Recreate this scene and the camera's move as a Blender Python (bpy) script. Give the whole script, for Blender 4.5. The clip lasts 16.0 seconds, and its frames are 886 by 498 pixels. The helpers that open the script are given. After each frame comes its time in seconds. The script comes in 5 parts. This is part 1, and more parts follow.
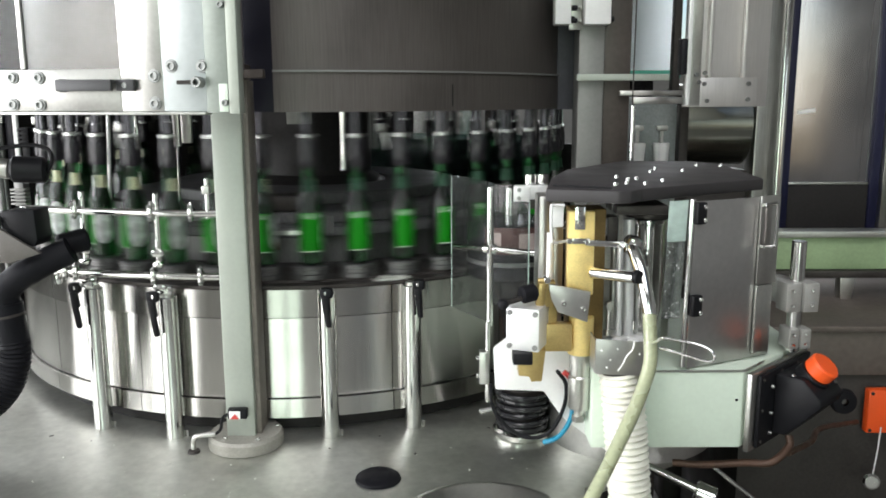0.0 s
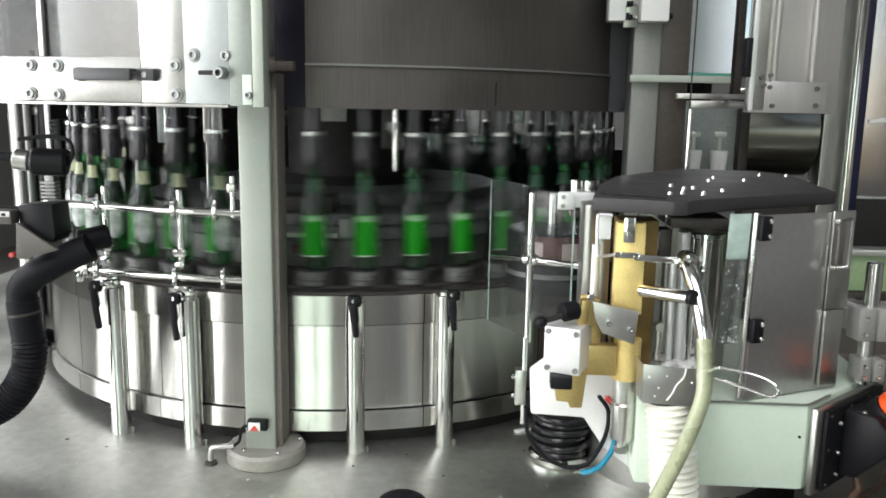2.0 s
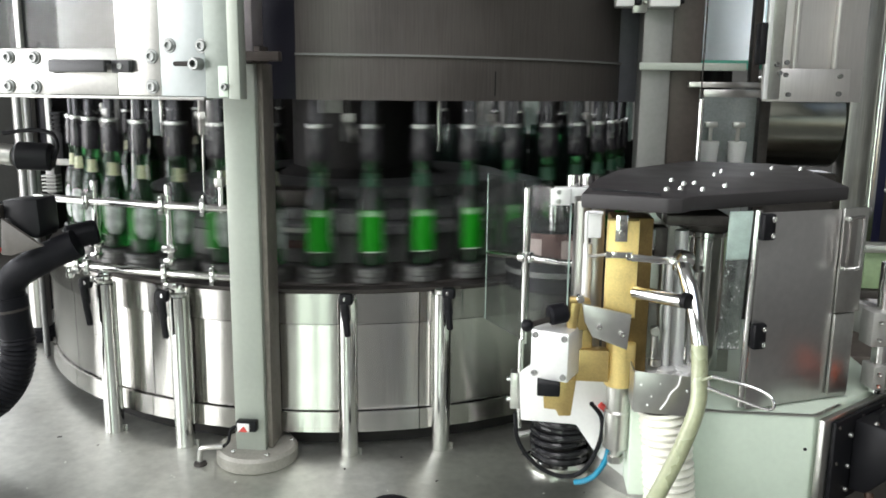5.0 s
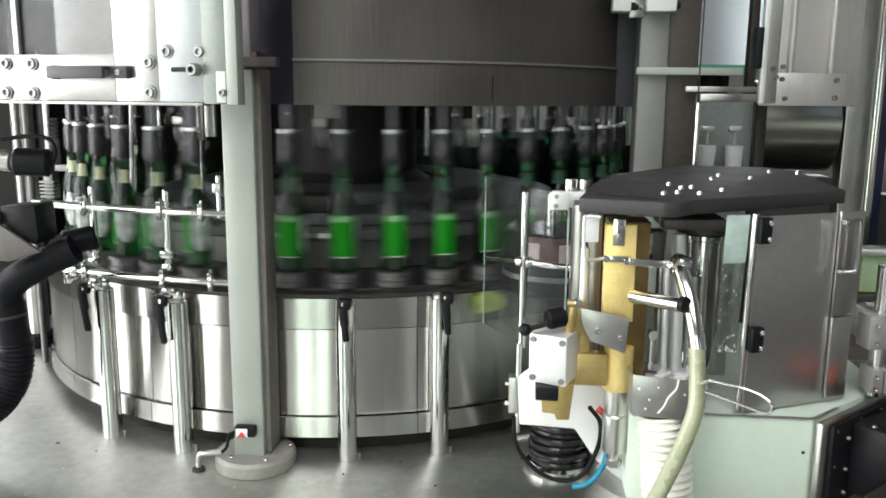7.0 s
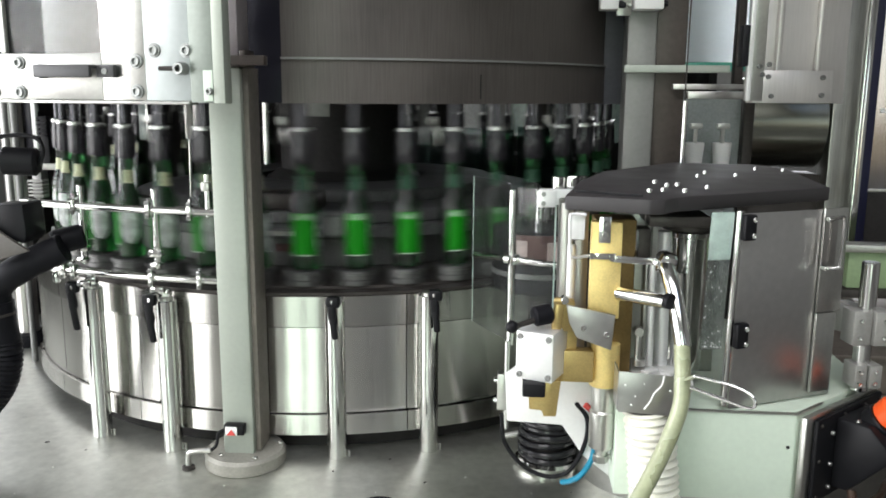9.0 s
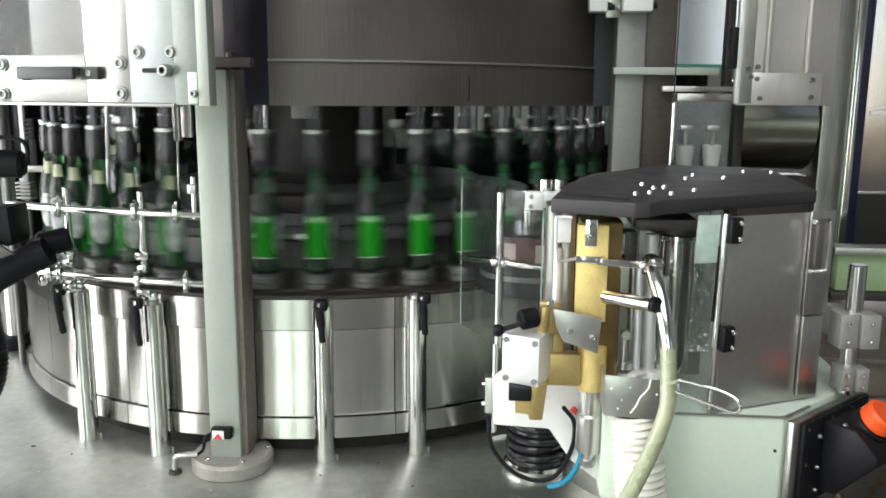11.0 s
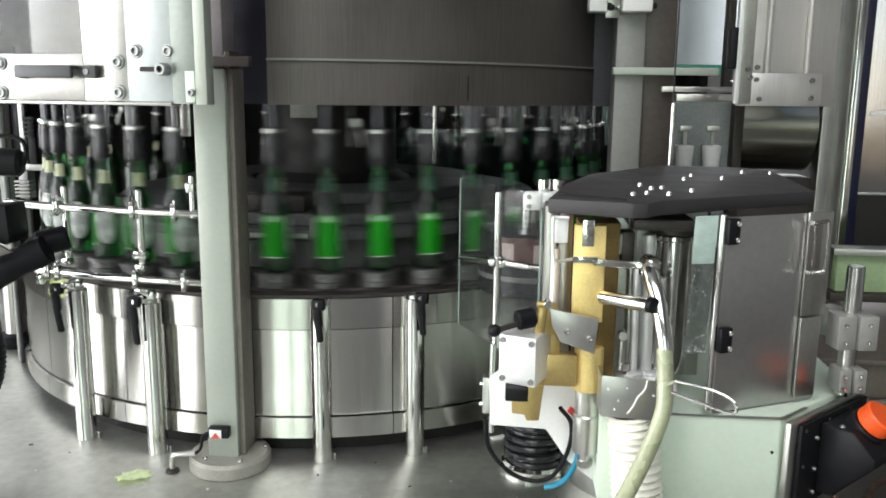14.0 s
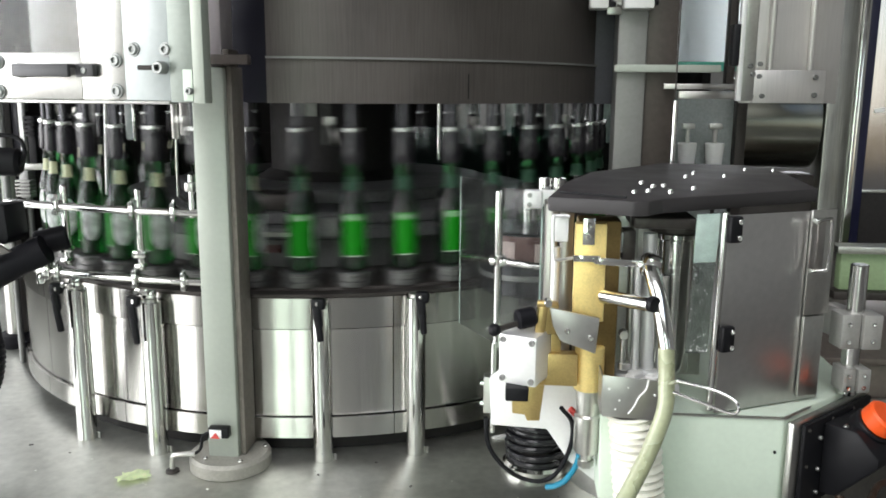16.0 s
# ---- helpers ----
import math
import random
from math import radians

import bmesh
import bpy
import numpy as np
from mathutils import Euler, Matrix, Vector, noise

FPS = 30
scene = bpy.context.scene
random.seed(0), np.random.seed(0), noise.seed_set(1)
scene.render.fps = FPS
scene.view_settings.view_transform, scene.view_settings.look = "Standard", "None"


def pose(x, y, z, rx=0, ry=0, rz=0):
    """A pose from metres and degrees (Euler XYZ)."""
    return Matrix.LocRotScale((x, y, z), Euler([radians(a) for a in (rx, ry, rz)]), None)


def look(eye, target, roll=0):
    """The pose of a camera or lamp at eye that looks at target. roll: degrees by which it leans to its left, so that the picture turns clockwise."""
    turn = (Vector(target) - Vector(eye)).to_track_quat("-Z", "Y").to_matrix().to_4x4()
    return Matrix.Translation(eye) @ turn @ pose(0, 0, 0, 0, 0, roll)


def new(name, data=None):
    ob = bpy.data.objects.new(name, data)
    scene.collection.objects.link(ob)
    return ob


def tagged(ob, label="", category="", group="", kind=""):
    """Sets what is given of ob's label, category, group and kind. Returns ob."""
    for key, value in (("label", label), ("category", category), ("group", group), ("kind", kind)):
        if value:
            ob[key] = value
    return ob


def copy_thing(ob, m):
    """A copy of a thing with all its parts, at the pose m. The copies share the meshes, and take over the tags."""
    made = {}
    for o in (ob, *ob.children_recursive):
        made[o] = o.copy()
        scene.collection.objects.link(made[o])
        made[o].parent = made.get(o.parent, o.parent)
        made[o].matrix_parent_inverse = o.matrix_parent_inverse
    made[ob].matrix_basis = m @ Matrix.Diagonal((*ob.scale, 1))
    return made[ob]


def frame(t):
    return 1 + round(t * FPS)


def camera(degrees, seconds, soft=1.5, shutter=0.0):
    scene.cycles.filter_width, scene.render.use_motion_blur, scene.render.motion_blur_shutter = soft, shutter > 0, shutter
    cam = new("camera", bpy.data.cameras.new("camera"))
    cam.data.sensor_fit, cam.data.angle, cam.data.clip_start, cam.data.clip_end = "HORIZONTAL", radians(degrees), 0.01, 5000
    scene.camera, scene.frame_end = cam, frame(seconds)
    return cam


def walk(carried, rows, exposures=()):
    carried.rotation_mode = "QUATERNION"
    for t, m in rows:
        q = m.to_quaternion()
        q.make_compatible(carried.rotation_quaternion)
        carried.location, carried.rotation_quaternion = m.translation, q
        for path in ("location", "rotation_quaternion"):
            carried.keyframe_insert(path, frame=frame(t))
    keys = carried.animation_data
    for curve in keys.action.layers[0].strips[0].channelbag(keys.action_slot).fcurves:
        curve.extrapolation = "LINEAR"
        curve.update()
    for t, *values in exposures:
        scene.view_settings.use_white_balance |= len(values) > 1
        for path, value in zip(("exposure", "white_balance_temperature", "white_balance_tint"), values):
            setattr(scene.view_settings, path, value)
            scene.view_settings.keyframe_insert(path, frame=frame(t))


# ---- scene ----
cam = camera(56.4, 16.0, 1.75, 0.65)
METRES, EYE = 0.45, 1.6
ROWS = [
    (0.0, 0.0, 0.0, 0.0, -0.03, -10.41, 0.19),
    (0.5, 0.0269, 0.011, 0.0024, 0.18, -10.52, 0.11),
    (1.0, 0.129, 0.0196, 0.0027, 1.12, -10.53, -0.38),
    (1.5, 0.1456, 0.14, -0.0086, 2.78, -10.2, -0.89),
    (2.0, 0.0475, 0.3103, -0.03, 3.42, -10.19, -0.96),
    (2.5, 0.0683, 0.3906, -0.0357, 0.54, -11.74, -1.5),
    (3.0, 0.2075, 0.4468, -0.0206, 1.52, -11.73, -1.27),
    (3.5, 0.2471, 0.4811, -0.0195, 3.49, -11.71, -1.29),
    (4.0, 0.2441, 0.5015, -0.0206, 5.15, -11.49, -1.07),
    (6.5, 0.2571, 0.4944, -0.0204, 6.03, -10.57, -0.53),
    (7.0, 0.25, 0.494, -0.0204, 5.68, -10.61, -0.49),
    (7.5, 0.2691, 0.4987, -0.0203, 5.68, -10.71, -0.27),
    (8.0, 0.2736, 0.4917, -0.0191, 5.56, -10.76, -0.25),
    (8.5, 0.2835, 0.4909, -0.0167, 5.48, -10.82, -0.22),
    (9.0, 0.2748, 0.4824, -0.0157, 5.17, -10.79, -0.39),
    (11.5, 0.314, 0.5058, -0.0112, 4.74, -10.68, -0.53),
    (12.0, 0.3074, 0.5054, -0.0118, 4.66, -10.67, -0.68),
    (12.5, 0.3181, 0.516, -0.0103, 4.86, -10.69, -0.6),
    (13.0, 0.3088, 0.5089, -0.0094, 4.78, -10.67, -0.69),
    (13.5, 0.3219, 0.5092, -0.0112, 4.93, -10.68, -0.64),
    (14.0, 0.3283, 0.5095, -0.0119, 4.98, -10.71, -0.59),
    (14.5, 0.3307, 0.5122, -0.0116, 5.04, -10.74, -0.61),
    (15.0, 0.3319, 0.5182, -0.0147, 5.12, -10.77, -0.61),
    (15.5, 0.3292, 0.5242, -0.0126, 5.17, -10.84, -0.45),
    (16.0, 0.3435, 0.535, -0.0145, 5.22, -10.82, -0.42),
]

walk(cam, [(t, pose(0, 0, EYE) @ pose(METRES * x, METRES * y, METRES * z, 90 + pitch, roll, yaw)) for t, x, y, z, yaw, pitch, roll in ROWS],
     [(0.0, 0.425), (16.0, 0.425)])

# ---- world and light ----
world = bpy.data.worlds.new("sky")
scene.world = world
world.use_nodes = True
wn = world.node_tree
sky = wn.nodes.new("ShaderNodeTexSky")
sky.sky_type, sky.sun_disc, sky.sun_elevation, sky.sun_rotation = "NISHITA", False, radians(40), radians(200)
wn.links.new(sky.outputs[0], wn.nodes["Background"].inputs[0])
wn.nodes["Background"].inputs[1].default_value = 0.1


def window_light(name, at, target, sx, sy, power, colour):
    data = bpy.data.lights.new(name, "AREA")
    data.shape, data.size, data.size_y, data.energy, data.color = "RECTANGLE", sx, sy, power, colour
    ob = new(name, data)
    ob.matrix_basis = look(at, target)
    return ob


DAY = (0.985, 0.985, 1.0)
window_light("window_light_side", (-5.05, -2.5, 2.0), (0, -2.5, 2.0), 3.0, 3.2, 178, DAY)
window_light("window_light_side", (-5.05, 0.8, 2.0), (0, 0.8, 2.0), 3.2, 3.2, 185, DAY)
window_light("window_light_side", (-4.9, 5.0, 2.95), (0, 5.0, 2.95), 3.6, 2.2, 70, DAY)
window_light("window_light_rear", (-0.78, -5.15, 1.7), (-0.78, 0, 1.7), 1.46, 3.3, 58, (0.78, 1.0, 0.86))
# Added weak fill for the cabin glass; this opening is not a known window.
window_light("window_light_far", (4.3, -4.9, 2.3), (4.3, 0, 2.3), 0.9, 2.0, 6, (0.97, 1.0, 0.93))
# Added back light that brightens the pale pane; its wall opening is added too.
window_light("window_light_north", (1.6, 8.9, 3.0), (1.6, 0, 2.6), 3.4, 2.2, 110, DAY)
# Added soft fill from above; no roof light is known here.
window_light("skylight", (-0.3, -1.6, 4.5), (-0.3, -1.6, 0), 4.0, 4.0, 142, (1.0, 0.99, 0.985))

# ---- materials ----


def material(name, colour, rough=0.5, metal=0.0, grain=0.15, scale=12.0, bump=0.0, stretch=(1, 1, 1), **more):
    """A node material: colour and roughness vary at two scales, with a fine relief."""
    m = bpy.data.materials.new(name)
    m.use_nodes = True
    t = m.node_tree
    b = t.nodes["Principled BSDF"]
    co = t.nodes.new("ShaderNodeTexCoord")
    mp = t.nodes.new("ShaderNodeMapping")
    mp.inputs["Scale"].default_value = stretch
    t.links.new(co.outputs["Object"], mp.inputs[0])
    n1, n2 = t.nodes.new("ShaderNodeTexNoise"), t.nodes.new("ShaderNodeTexNoise")
    for n, sc, det in ((n1, scale, 6), (n2, scale * 14, 3)):
        n.inputs["Scale"].default_value, n.inputs["Detail"].default_value = sc, det
    t.links.new(co.outputs["Object"], n1.inputs["Vector"])
    t.links.new(mp.outputs[0], n2.inputs["Vector"])
    mx = t.nodes.new("ShaderNodeMath")
    mx.operation = "MULTIPLY_ADD"
    t.links.new(n2.outputs[0], mx.inputs[0])
    mx.inputs[1].default_value = 0.6
    t.links.new(n1.outputs[0], mx.inputs[2])
    rng = t.nodes.new("ShaderNodeMapRange")
    rng.inputs["From Min"].default_value, rng.inputs["From Max"].default_value = 0.5, 1.1
    rng.inputs["To Min"].default_value, rng.inputs["To Max"].default_value = 1 - grain, 1 + grain
    t.links.new(mx.outputs[0], rng.inputs[0])
    hs = t.nodes.new("ShaderNodeHueSaturation")
    hs.inputs["Color"].default_value = (*colour, 1)
    t.links.new(rng.outputs[0], hs.inputs["Value"])
    t.links.new(hs.outputs[0], b.inputs["Base Color"])
    r2 = t.nodes.new("ShaderNodeMapRange")
    r2.inputs["From Min"].default_value, r2.inputs["From Max"].default_value = 0.3, 0.7
    r2.inputs["To Min"].default_value, r2.inputs["To Max"].default_value = rough * (1 - grain), rough * (1 + grain)
    t.links.new(n1.outputs[0], r2.inputs[0])
    t.links.new(r2.outputs[0], b.inputs["Roughness"])
    b.inputs["Metallic"].default_value = metal
    if bump:
        bp = t.nodes.new("ShaderNodeBump")
        bp.inputs["Strength"].default_value, bp.inputs["Distance"].default_value = bump, 0.002
        t.links.new(mx.outputs[0], bp.inputs["Height"])
        t.links.new(bp.outputs[0], b.inputs["Normal"])
    for key, value in more.items():
        b.inputs[key.replace("_", " ").title().replace("Ior", "IOR")].default_value = value
    return m


def brushed(name, colour, rough, grain, around, metal=1.0):
    """Brushed steel whose grain runs level, so that highlights spread upright."""
    m = material(name, colour, rough, metal, grain, 5.0, 0.0, (4, 4, 0.12))
    t = m.node_tree
    b = t.nodes["Principled BSDF"]
    b.inputs["Anisotropic"].default_value = around
    tg = t.nodes.new("ShaderNodeCombineXYZ")
    tg.inputs[2].default_value = 1.0
    t.links.new(tg.outputs[0], b.inputs["Tangent"])
    return m


def polished_round(name, colour, upward, across, grain):
    """Finely brushed steel whose highlights run far up and down but hold sharp sides."""
    m = material(name, colour, 0.3, 1.0, grain, 5.0, 0.0, (4, 4, 0.12))
    t = m.node_tree
    g = t.nodes.new("ShaderNodeBsdfAnisotropic")
    g.distribution = "BECKMANN"
    g.inputs["Roughness"].default_value = (upward * across) ** 0.25
    g.inputs["Anisotropy"].default_value = (across / upward) ** 0.5 - 1
    tg = t.nodes.new("ShaderNodeCombineXYZ")
    tg.inputs[2].default_value = 1.0
    t.links.new(tg.outputs[0], g.inputs["Tangent"])
    t.links.new(t.nodes["Principled BSDF"].inputs["Base Color"].links[0].from_socket, g.inputs["Color"])
    t.links.new(g.outputs[0], t.nodes["Material Output"].inputs["Surface"])
    return m


STEEL = material("satin_steel", (0.56, 0.56, 0.53), 0.34, 1.0, 0.12, 8, 0.04)
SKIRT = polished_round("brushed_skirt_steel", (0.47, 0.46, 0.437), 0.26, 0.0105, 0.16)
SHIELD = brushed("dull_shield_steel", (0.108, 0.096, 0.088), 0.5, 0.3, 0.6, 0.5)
# Skirt steel darkened: the upper band's dimmer reflection is put into its colour.
SKIRT_TOP = polished_round("dimmed_skirt_band_steel", (0.34, 0.333, 0.315), 0.28, 0.014, 0.1)
SATIN = brushed("upright_satin_steel", (0.47, 0.455, 0.435), 0.36, 0.12, 0.8)
TABLE = material("worn_table_steel", (0.545, 0.552, 0.505), 0.36, 0.86, 0.24, 3, 0.06)
CHROME = material("polished_steel", (0.72, 0.72, 0.7), 0.13, 1.0, 0.06, 20)
PAINT = material("grey_green_paint", (0.36, 0.39, 0.34), 0.45, 0.25, 0.07, 6, 0.03)
GREENISH = material("pale_green_paint", (0.6, 0.69, 0.58), 0.42, 0.0, 0.06, 7, 0.03)
BLACK = material("black_plastic", (0.009, 0.009, 0.0105), 0.42, 0.0, 0.2, 20, 0.04, Specular_Ior_Level=0.16)
RUBBER = material("black_rubber", (0.007, 0.007, 0.009), 0.55, 0.0, 0.25, 30, 0.05, Specular_Ior_Level=0.12)
BELL = material("black_bell_plastic", (0.015, 0.0135, 0.017), 0.2, 0.0, 0.3, 30, 0.03, Specular_Ior_Level=0.5)
DARK = material("dark_oily_steel", (0.053, 0.047, 0.043), 0.5, 0.6, 0.3, 9, 0.1)
# Near-black colour that stands for the unlit depth of the machine.
SHADE = material("interior_shade_colour", (0.021, 0.0195, 0.019), 0.65, 0.0, 0.4, 7, 0.1, Specular_Ior_Level=0.25)
PLATE = material("black_anodised_plate", (0.036, 0.033, 0.034), 0.55, 0.0, 0.1, 15, 0.05)
BRASS = material("worn_brass", (0.95, 0.74, 0.3), 0.42, 0.5, 0.16, 22, 0.06)
BRONZE = material("bronze_with_side_shadow", (0.2, 0.135, 0.052), 0.42, 0.75, 0.25, 22, 0.06)
ALU = material("cast_aluminium", (0.8, 0.8, 0.79), 0.42, 0.5, 0.05, 14, 0.04)
WHITE = material("white_enamel", (0.82, 0.82, 0.8), 0.35, 0.0, 0.05, 10, 0.02)
ORANGE = material("orange_plastic", (0.85, 0.1, 0.015), 0.4, 0.0, 0.06, 12)
HOSE = material("milky_yellow_hose", (0.42, 0.45, 0.28), 0.28, 0.0, 0.22, 9, 0.04, Coat_Weight=0.6, Transmission_Weight=0.2)
RIBBED = material("white_ribbed_hose", (0.8, 0.79, 0.7), 0.4, 0.0, 0.1, 20, 0.02)
TEAL = material("blue_air_tube", (0.01, 0.2, 0.32), 0.3, 0.0, 0.05, 10)
GLASS = material("green_bottle_glass", (0.04, 0.17, 0.055), 0.05, 0.0, 0.05, 30, 0.35, Transmission_Weight=1.0, Ior=1.5)
LABEL = material("green_paper_label", (0.003, 0.185, 0.003), 0.6, 0.0, 0.2, 40, 0.02, Specular_Ior_Level=0.2)
PRINT_GLINT = material("white_print_and_glints", (0.55, 0.65, 0.55), 0.4, 0.0, 0.1, 60)
NECKGREEN = material("dull_green_neck_label", (0.005, 0.05, 0.02), 0.6, 0.0, 0.15, 50)
# Paper label whose whiteness also carries the windows' reflections on the bottle.
BACKLABEL = material("white_label_with_glare", (0.72, 0.76, 0.74), 0.22, 0.1, 0.65, 30, 0.5, (1, 1, 0.3))
NECKLABEL = material("cream_neck_label", (0.42, 0.44, 0.27), 0.4, 0.0, 0.15, 60, 0.02)
CLEAR = material("scratched_clear_sheet", (0.85, 0.88, 0.87), 0.06, 0.0, 0.03, 30, Transmission_Weight=0.99, Ior=1.22)
GUARDSHEET = material("greyed_clear_guard", (0.6, 0.62, 0.61), 0.06, 0.0, 0.06, 30, Transmission_Weight=0.99, Ior=1.25)
CABIN_GLASS = material("smoked_window_glass", (0.42, 0.41, 0.42), 0.11, 0.9, 0.25, 3, 0.0, (5, 5, 0.1))
BLUE = material("dark_blue_seal", (0.008, 0.009, 0.034), 0.45, 0.0, 0.2, 10)
CONCRETE = material("dark_floor_concrete", (0.16, 0.15, 0.14), 0.55, 0.0, 0.25, 2, 0.2)
WALL = material("painted_hall_wall", (0.23, 0.23, 0.22), 0.7, 0.0, 0.12, 2, 0.1)
DULLRED = material("faded_red_label", (0.12, 0.065, 0.06), 0.3, 0.0, 0.35, 30)
RED = material("red_label_print", (0.55, 0.06, 0.05), 0.5, 0.0, 0.2, 20)
RUST = material("brown_stained_pipe", (0.075, 0.042, 0.028), 0.5, 0.4, 0.4, 18, 0.1)
CONVEYOR_GREEN = material("green_guide_plastic", (0.24, 0.33, 0.18), 0.5, 0.0, 0.15, 8)
SCRAP = material("yellow_green_label_scrap", (0.68, 0.78, 0.28), 0.5, 0.0, 0.35, 60, 0.1)
PUCK = material("dull_puck_steel", (0.2, 0.2, 0.195), 0.5, 0.8, 0.2, 12)
POLISHED_DARK = material("dark_polished_spindle", (0.06, 0.06, 0.067), 0.2, 0.9, 0.1, 12)
REARPAINT = material("dull_grey_steel", (0.25, 0.25, 0.238), 0.5, 0.5, 0.12, 6, 0.03)
SPLASH = material("satin_splash_steel", (0.44, 0.43, 0.42), 0.34, 0.9, 0.1, 5, 0.03)
SCREWS = material("greyed_screw_steel", (0.33, 0.33, 0.32), 0.35, 0.9, 0.2, 60)
PALEPLASTIC = material("pale_green_plastic", (0.55, 0.68, 0.62), 0.2, 0.0, 0.2, 40, 0.1, Transmission_Weight=0.45)
SPATTERED = material("spattered_clear_plastic", (0.62, 0.68, 0.65), 0.1, 0.0, 0.25, 50, 0.15, Transmission_Weight=0.94, Ior=1.3)
PALEGLASS = material("pale_pane", (0.86, 0.92, 0.93), 0.85, 0.0, 0.06, 5, Transmission_Weight=0.9)
GREENEDGE = material("green_pane_edge", (0.08, 0.42, 0.3), 0.3, 0.0, 0.1, 10)
SMOKEPANE = material("grey_green_pane", (0.52, 0.57, 0.56), 0.2, 0.0, 0.3, 8, Transmission_Weight=0.5)
WORN = material("brown_oily_steel", (0.155, 0.13, 0.113), 0.5, 0.5, 0.25, 4, 0.08)
TAUPE = material("taupe_paint", (0.085, 0.077, 0.068), 0.5, 0.0, 0.15, 10, 0.03)
PALESCRAP = material("pale_green_label_scrap", (0.86, 0.95, 0.64), 0.5, 0.0, 0.25, 60, 0.1)
# Brown that puts the shade on the post's unlit side into the colour.
POSTSHADE = material("brown_post_side_shade", (0.18, 0.163, 0.14), 0.55, 0.2, 0.3, 6, 0.08)
COVER = material("dull_inner_cover", (0.115, 0.115, 0.115), 0.55, 0.3, 0.35, 6, 0.06)
DOORPALE = material("pale_grey_door_panel", (0.43, 0.465, 0.46), 0.38, 0.3, 0.1, 5, 0.03)
HINGE = material("dull_grey_green_strip", (0.25, 0.28, 0.25), 0.42, 0.3, 0.12, 8, 0.04)
COLLAR = material("dull_collar_steel", (0.4, 0.41, 0.4), 0.25, 1.0, 0.25, 40)
DARKBROWN = material("dark_brown_steel", (0.07, 0.058, 0.05), 0.5, 0.3, 0.25, 6, 0.06)
CABINPOST = brushed("stained_post_steel", (0.34, 0.34, 0.315), 0.4, 0.3, 0.6)
WASHER = material("dull_washer_steel", (0.3, 0.31, 0.3), 0.45, 0.6, 0.25, 60, 0.05)
CHARCOAL = material("charcoal_handle", (0.05, 0.05, 0.052), 0.45, 0.1, 0.2, 25, 0.04)
FLANGE = material("worn_flange_paint", (0.3, 0.29, 0.255), 0.5, 0.25, 0.22, 10, 0.06)
OCHRE = material("dull_yellow_brass", (0.5, 0.37, 0.15), 0.38, 0.7, 0.22, 22, 0.07)
MAUVE = material("pale_mauve_paint", (0.3, 0.275, 0.28), 0.45, 0.2, 0.12, 8, 0.03)
NAVY = material("blue_black_paint", (0.003, 0.003, 0.008), 0.45, 0.0, 0.3, 8, 0.03, Specular_Ior_Level=0.3)
GLINT = material("satin_cross_cylinder_steel", (0.27, 0.28, 0.24), 0.25, 1.0, 0.1, 8, 0.02)
NAVYGREY = material("blue_grey_cover", (0.07, 0.07, 0.082), 0.5, 0.2, 0.2, 8, 0.04)
COILED = material("glossy_black_hose", (0.016, 0.016, 0.018), 0.2, 0.0, 0.25, 30, 0.05)
PLATESTEEL = material("oily_plate_steel", (0.15, 0.15, 0.147), 0.35, 0.8, 0.25, 12)
SHEETPALE = brushed("pale_bent_steel", (0.62, 0.6, 0.575), 0.4, 0.12, 0.6, 0.7)
PINKLABEL = material("pale_pink_label", (0.5, 0.4, 0.38), 0.35, 0.0, 0.25, 30)
CLAMPGREY = material("matt_clamp_grey", (0.33, 0.325, 0.305), 0.45, 0.35, 0.12, 15, 0.03)
SMOKED = material("smoked_teal_sheet", (0.2, 0.29, 0.27), 0.08, 0.0, 0.15, 10, Transmission_Weight=0.97, Ior=1.2)
PALE = material("pale_paper_scrap", (0.75, 0.77, 0.7), 0.5, 0.0, 0.2, 60, 0.1)

# ---- mesh helpers ----
C = (-0.49, 3.12)          # the carousel's axis
TOP = 0.70                 # the machine table's height


def thing(name, at, label, category, group="", kind=""):
    ob = new(name)
    ob.location = at
    return tagged(ob, label, category, group, kind)


def base_of(ob):
    v = Vector((0, 0, 0))
    while ob:
        v += ob.location
        ob = ob.parent
    return v


def mesh_of(name, bm, mat, angle=35):
    me = bpy.data.meshes.new(name)
    bm.to_mesh(me)
    bm.free()
    me.materials.append(mat)
    me.set_sharp_from_angle(angle=radians(angle))
    return me


def part(name, bm, mat, parent=None, label="", angle=35):
    """Links a bmesh, in the world's metres, as one mesh object under a thing or a part."""
    if parent:
        bmesh.ops.translate(bm, verts=bm.verts, vec=-base_of(parent))
    ob = new(name, mesh_of(name, bm, mat, angle))
    ob.parent = parent
    return tagged(ob, label)


def setting(name, bm, mat, label, category):
    return tagged(part(name, bm, mat), label, category, kind="structure")


def round_edges(bm, bevel):
    """Rounds all edges; the rounding is shaded smooth and the flats stay flat."""
    if bevel:
        for f in bmesh.ops.bevel(bm, geom=bm.edges[:], offset=bevel, segments=2, affect="EDGES", profile=0.5)["faces"]:
            f.smooth = True


def smoothed(bm):
    for f in bm.faces:
        f.smooth = True
    return bm


def box(size, at, rz=0.0, bevel=0.002, tilt=None):
    bm = bmesh.new()
    bmesh.ops.create_cube(bm, size=1.0, matrix=Matrix.Diagonal((*size, 1)))
    round_edges(bm, bevel)
    m = pose(*at, 0, 0, rz) if tilt is None else pose(*at, *tilt)
    bmesh.ops.transform(bm, matrix=m, verts=bm.verts)
    return bm


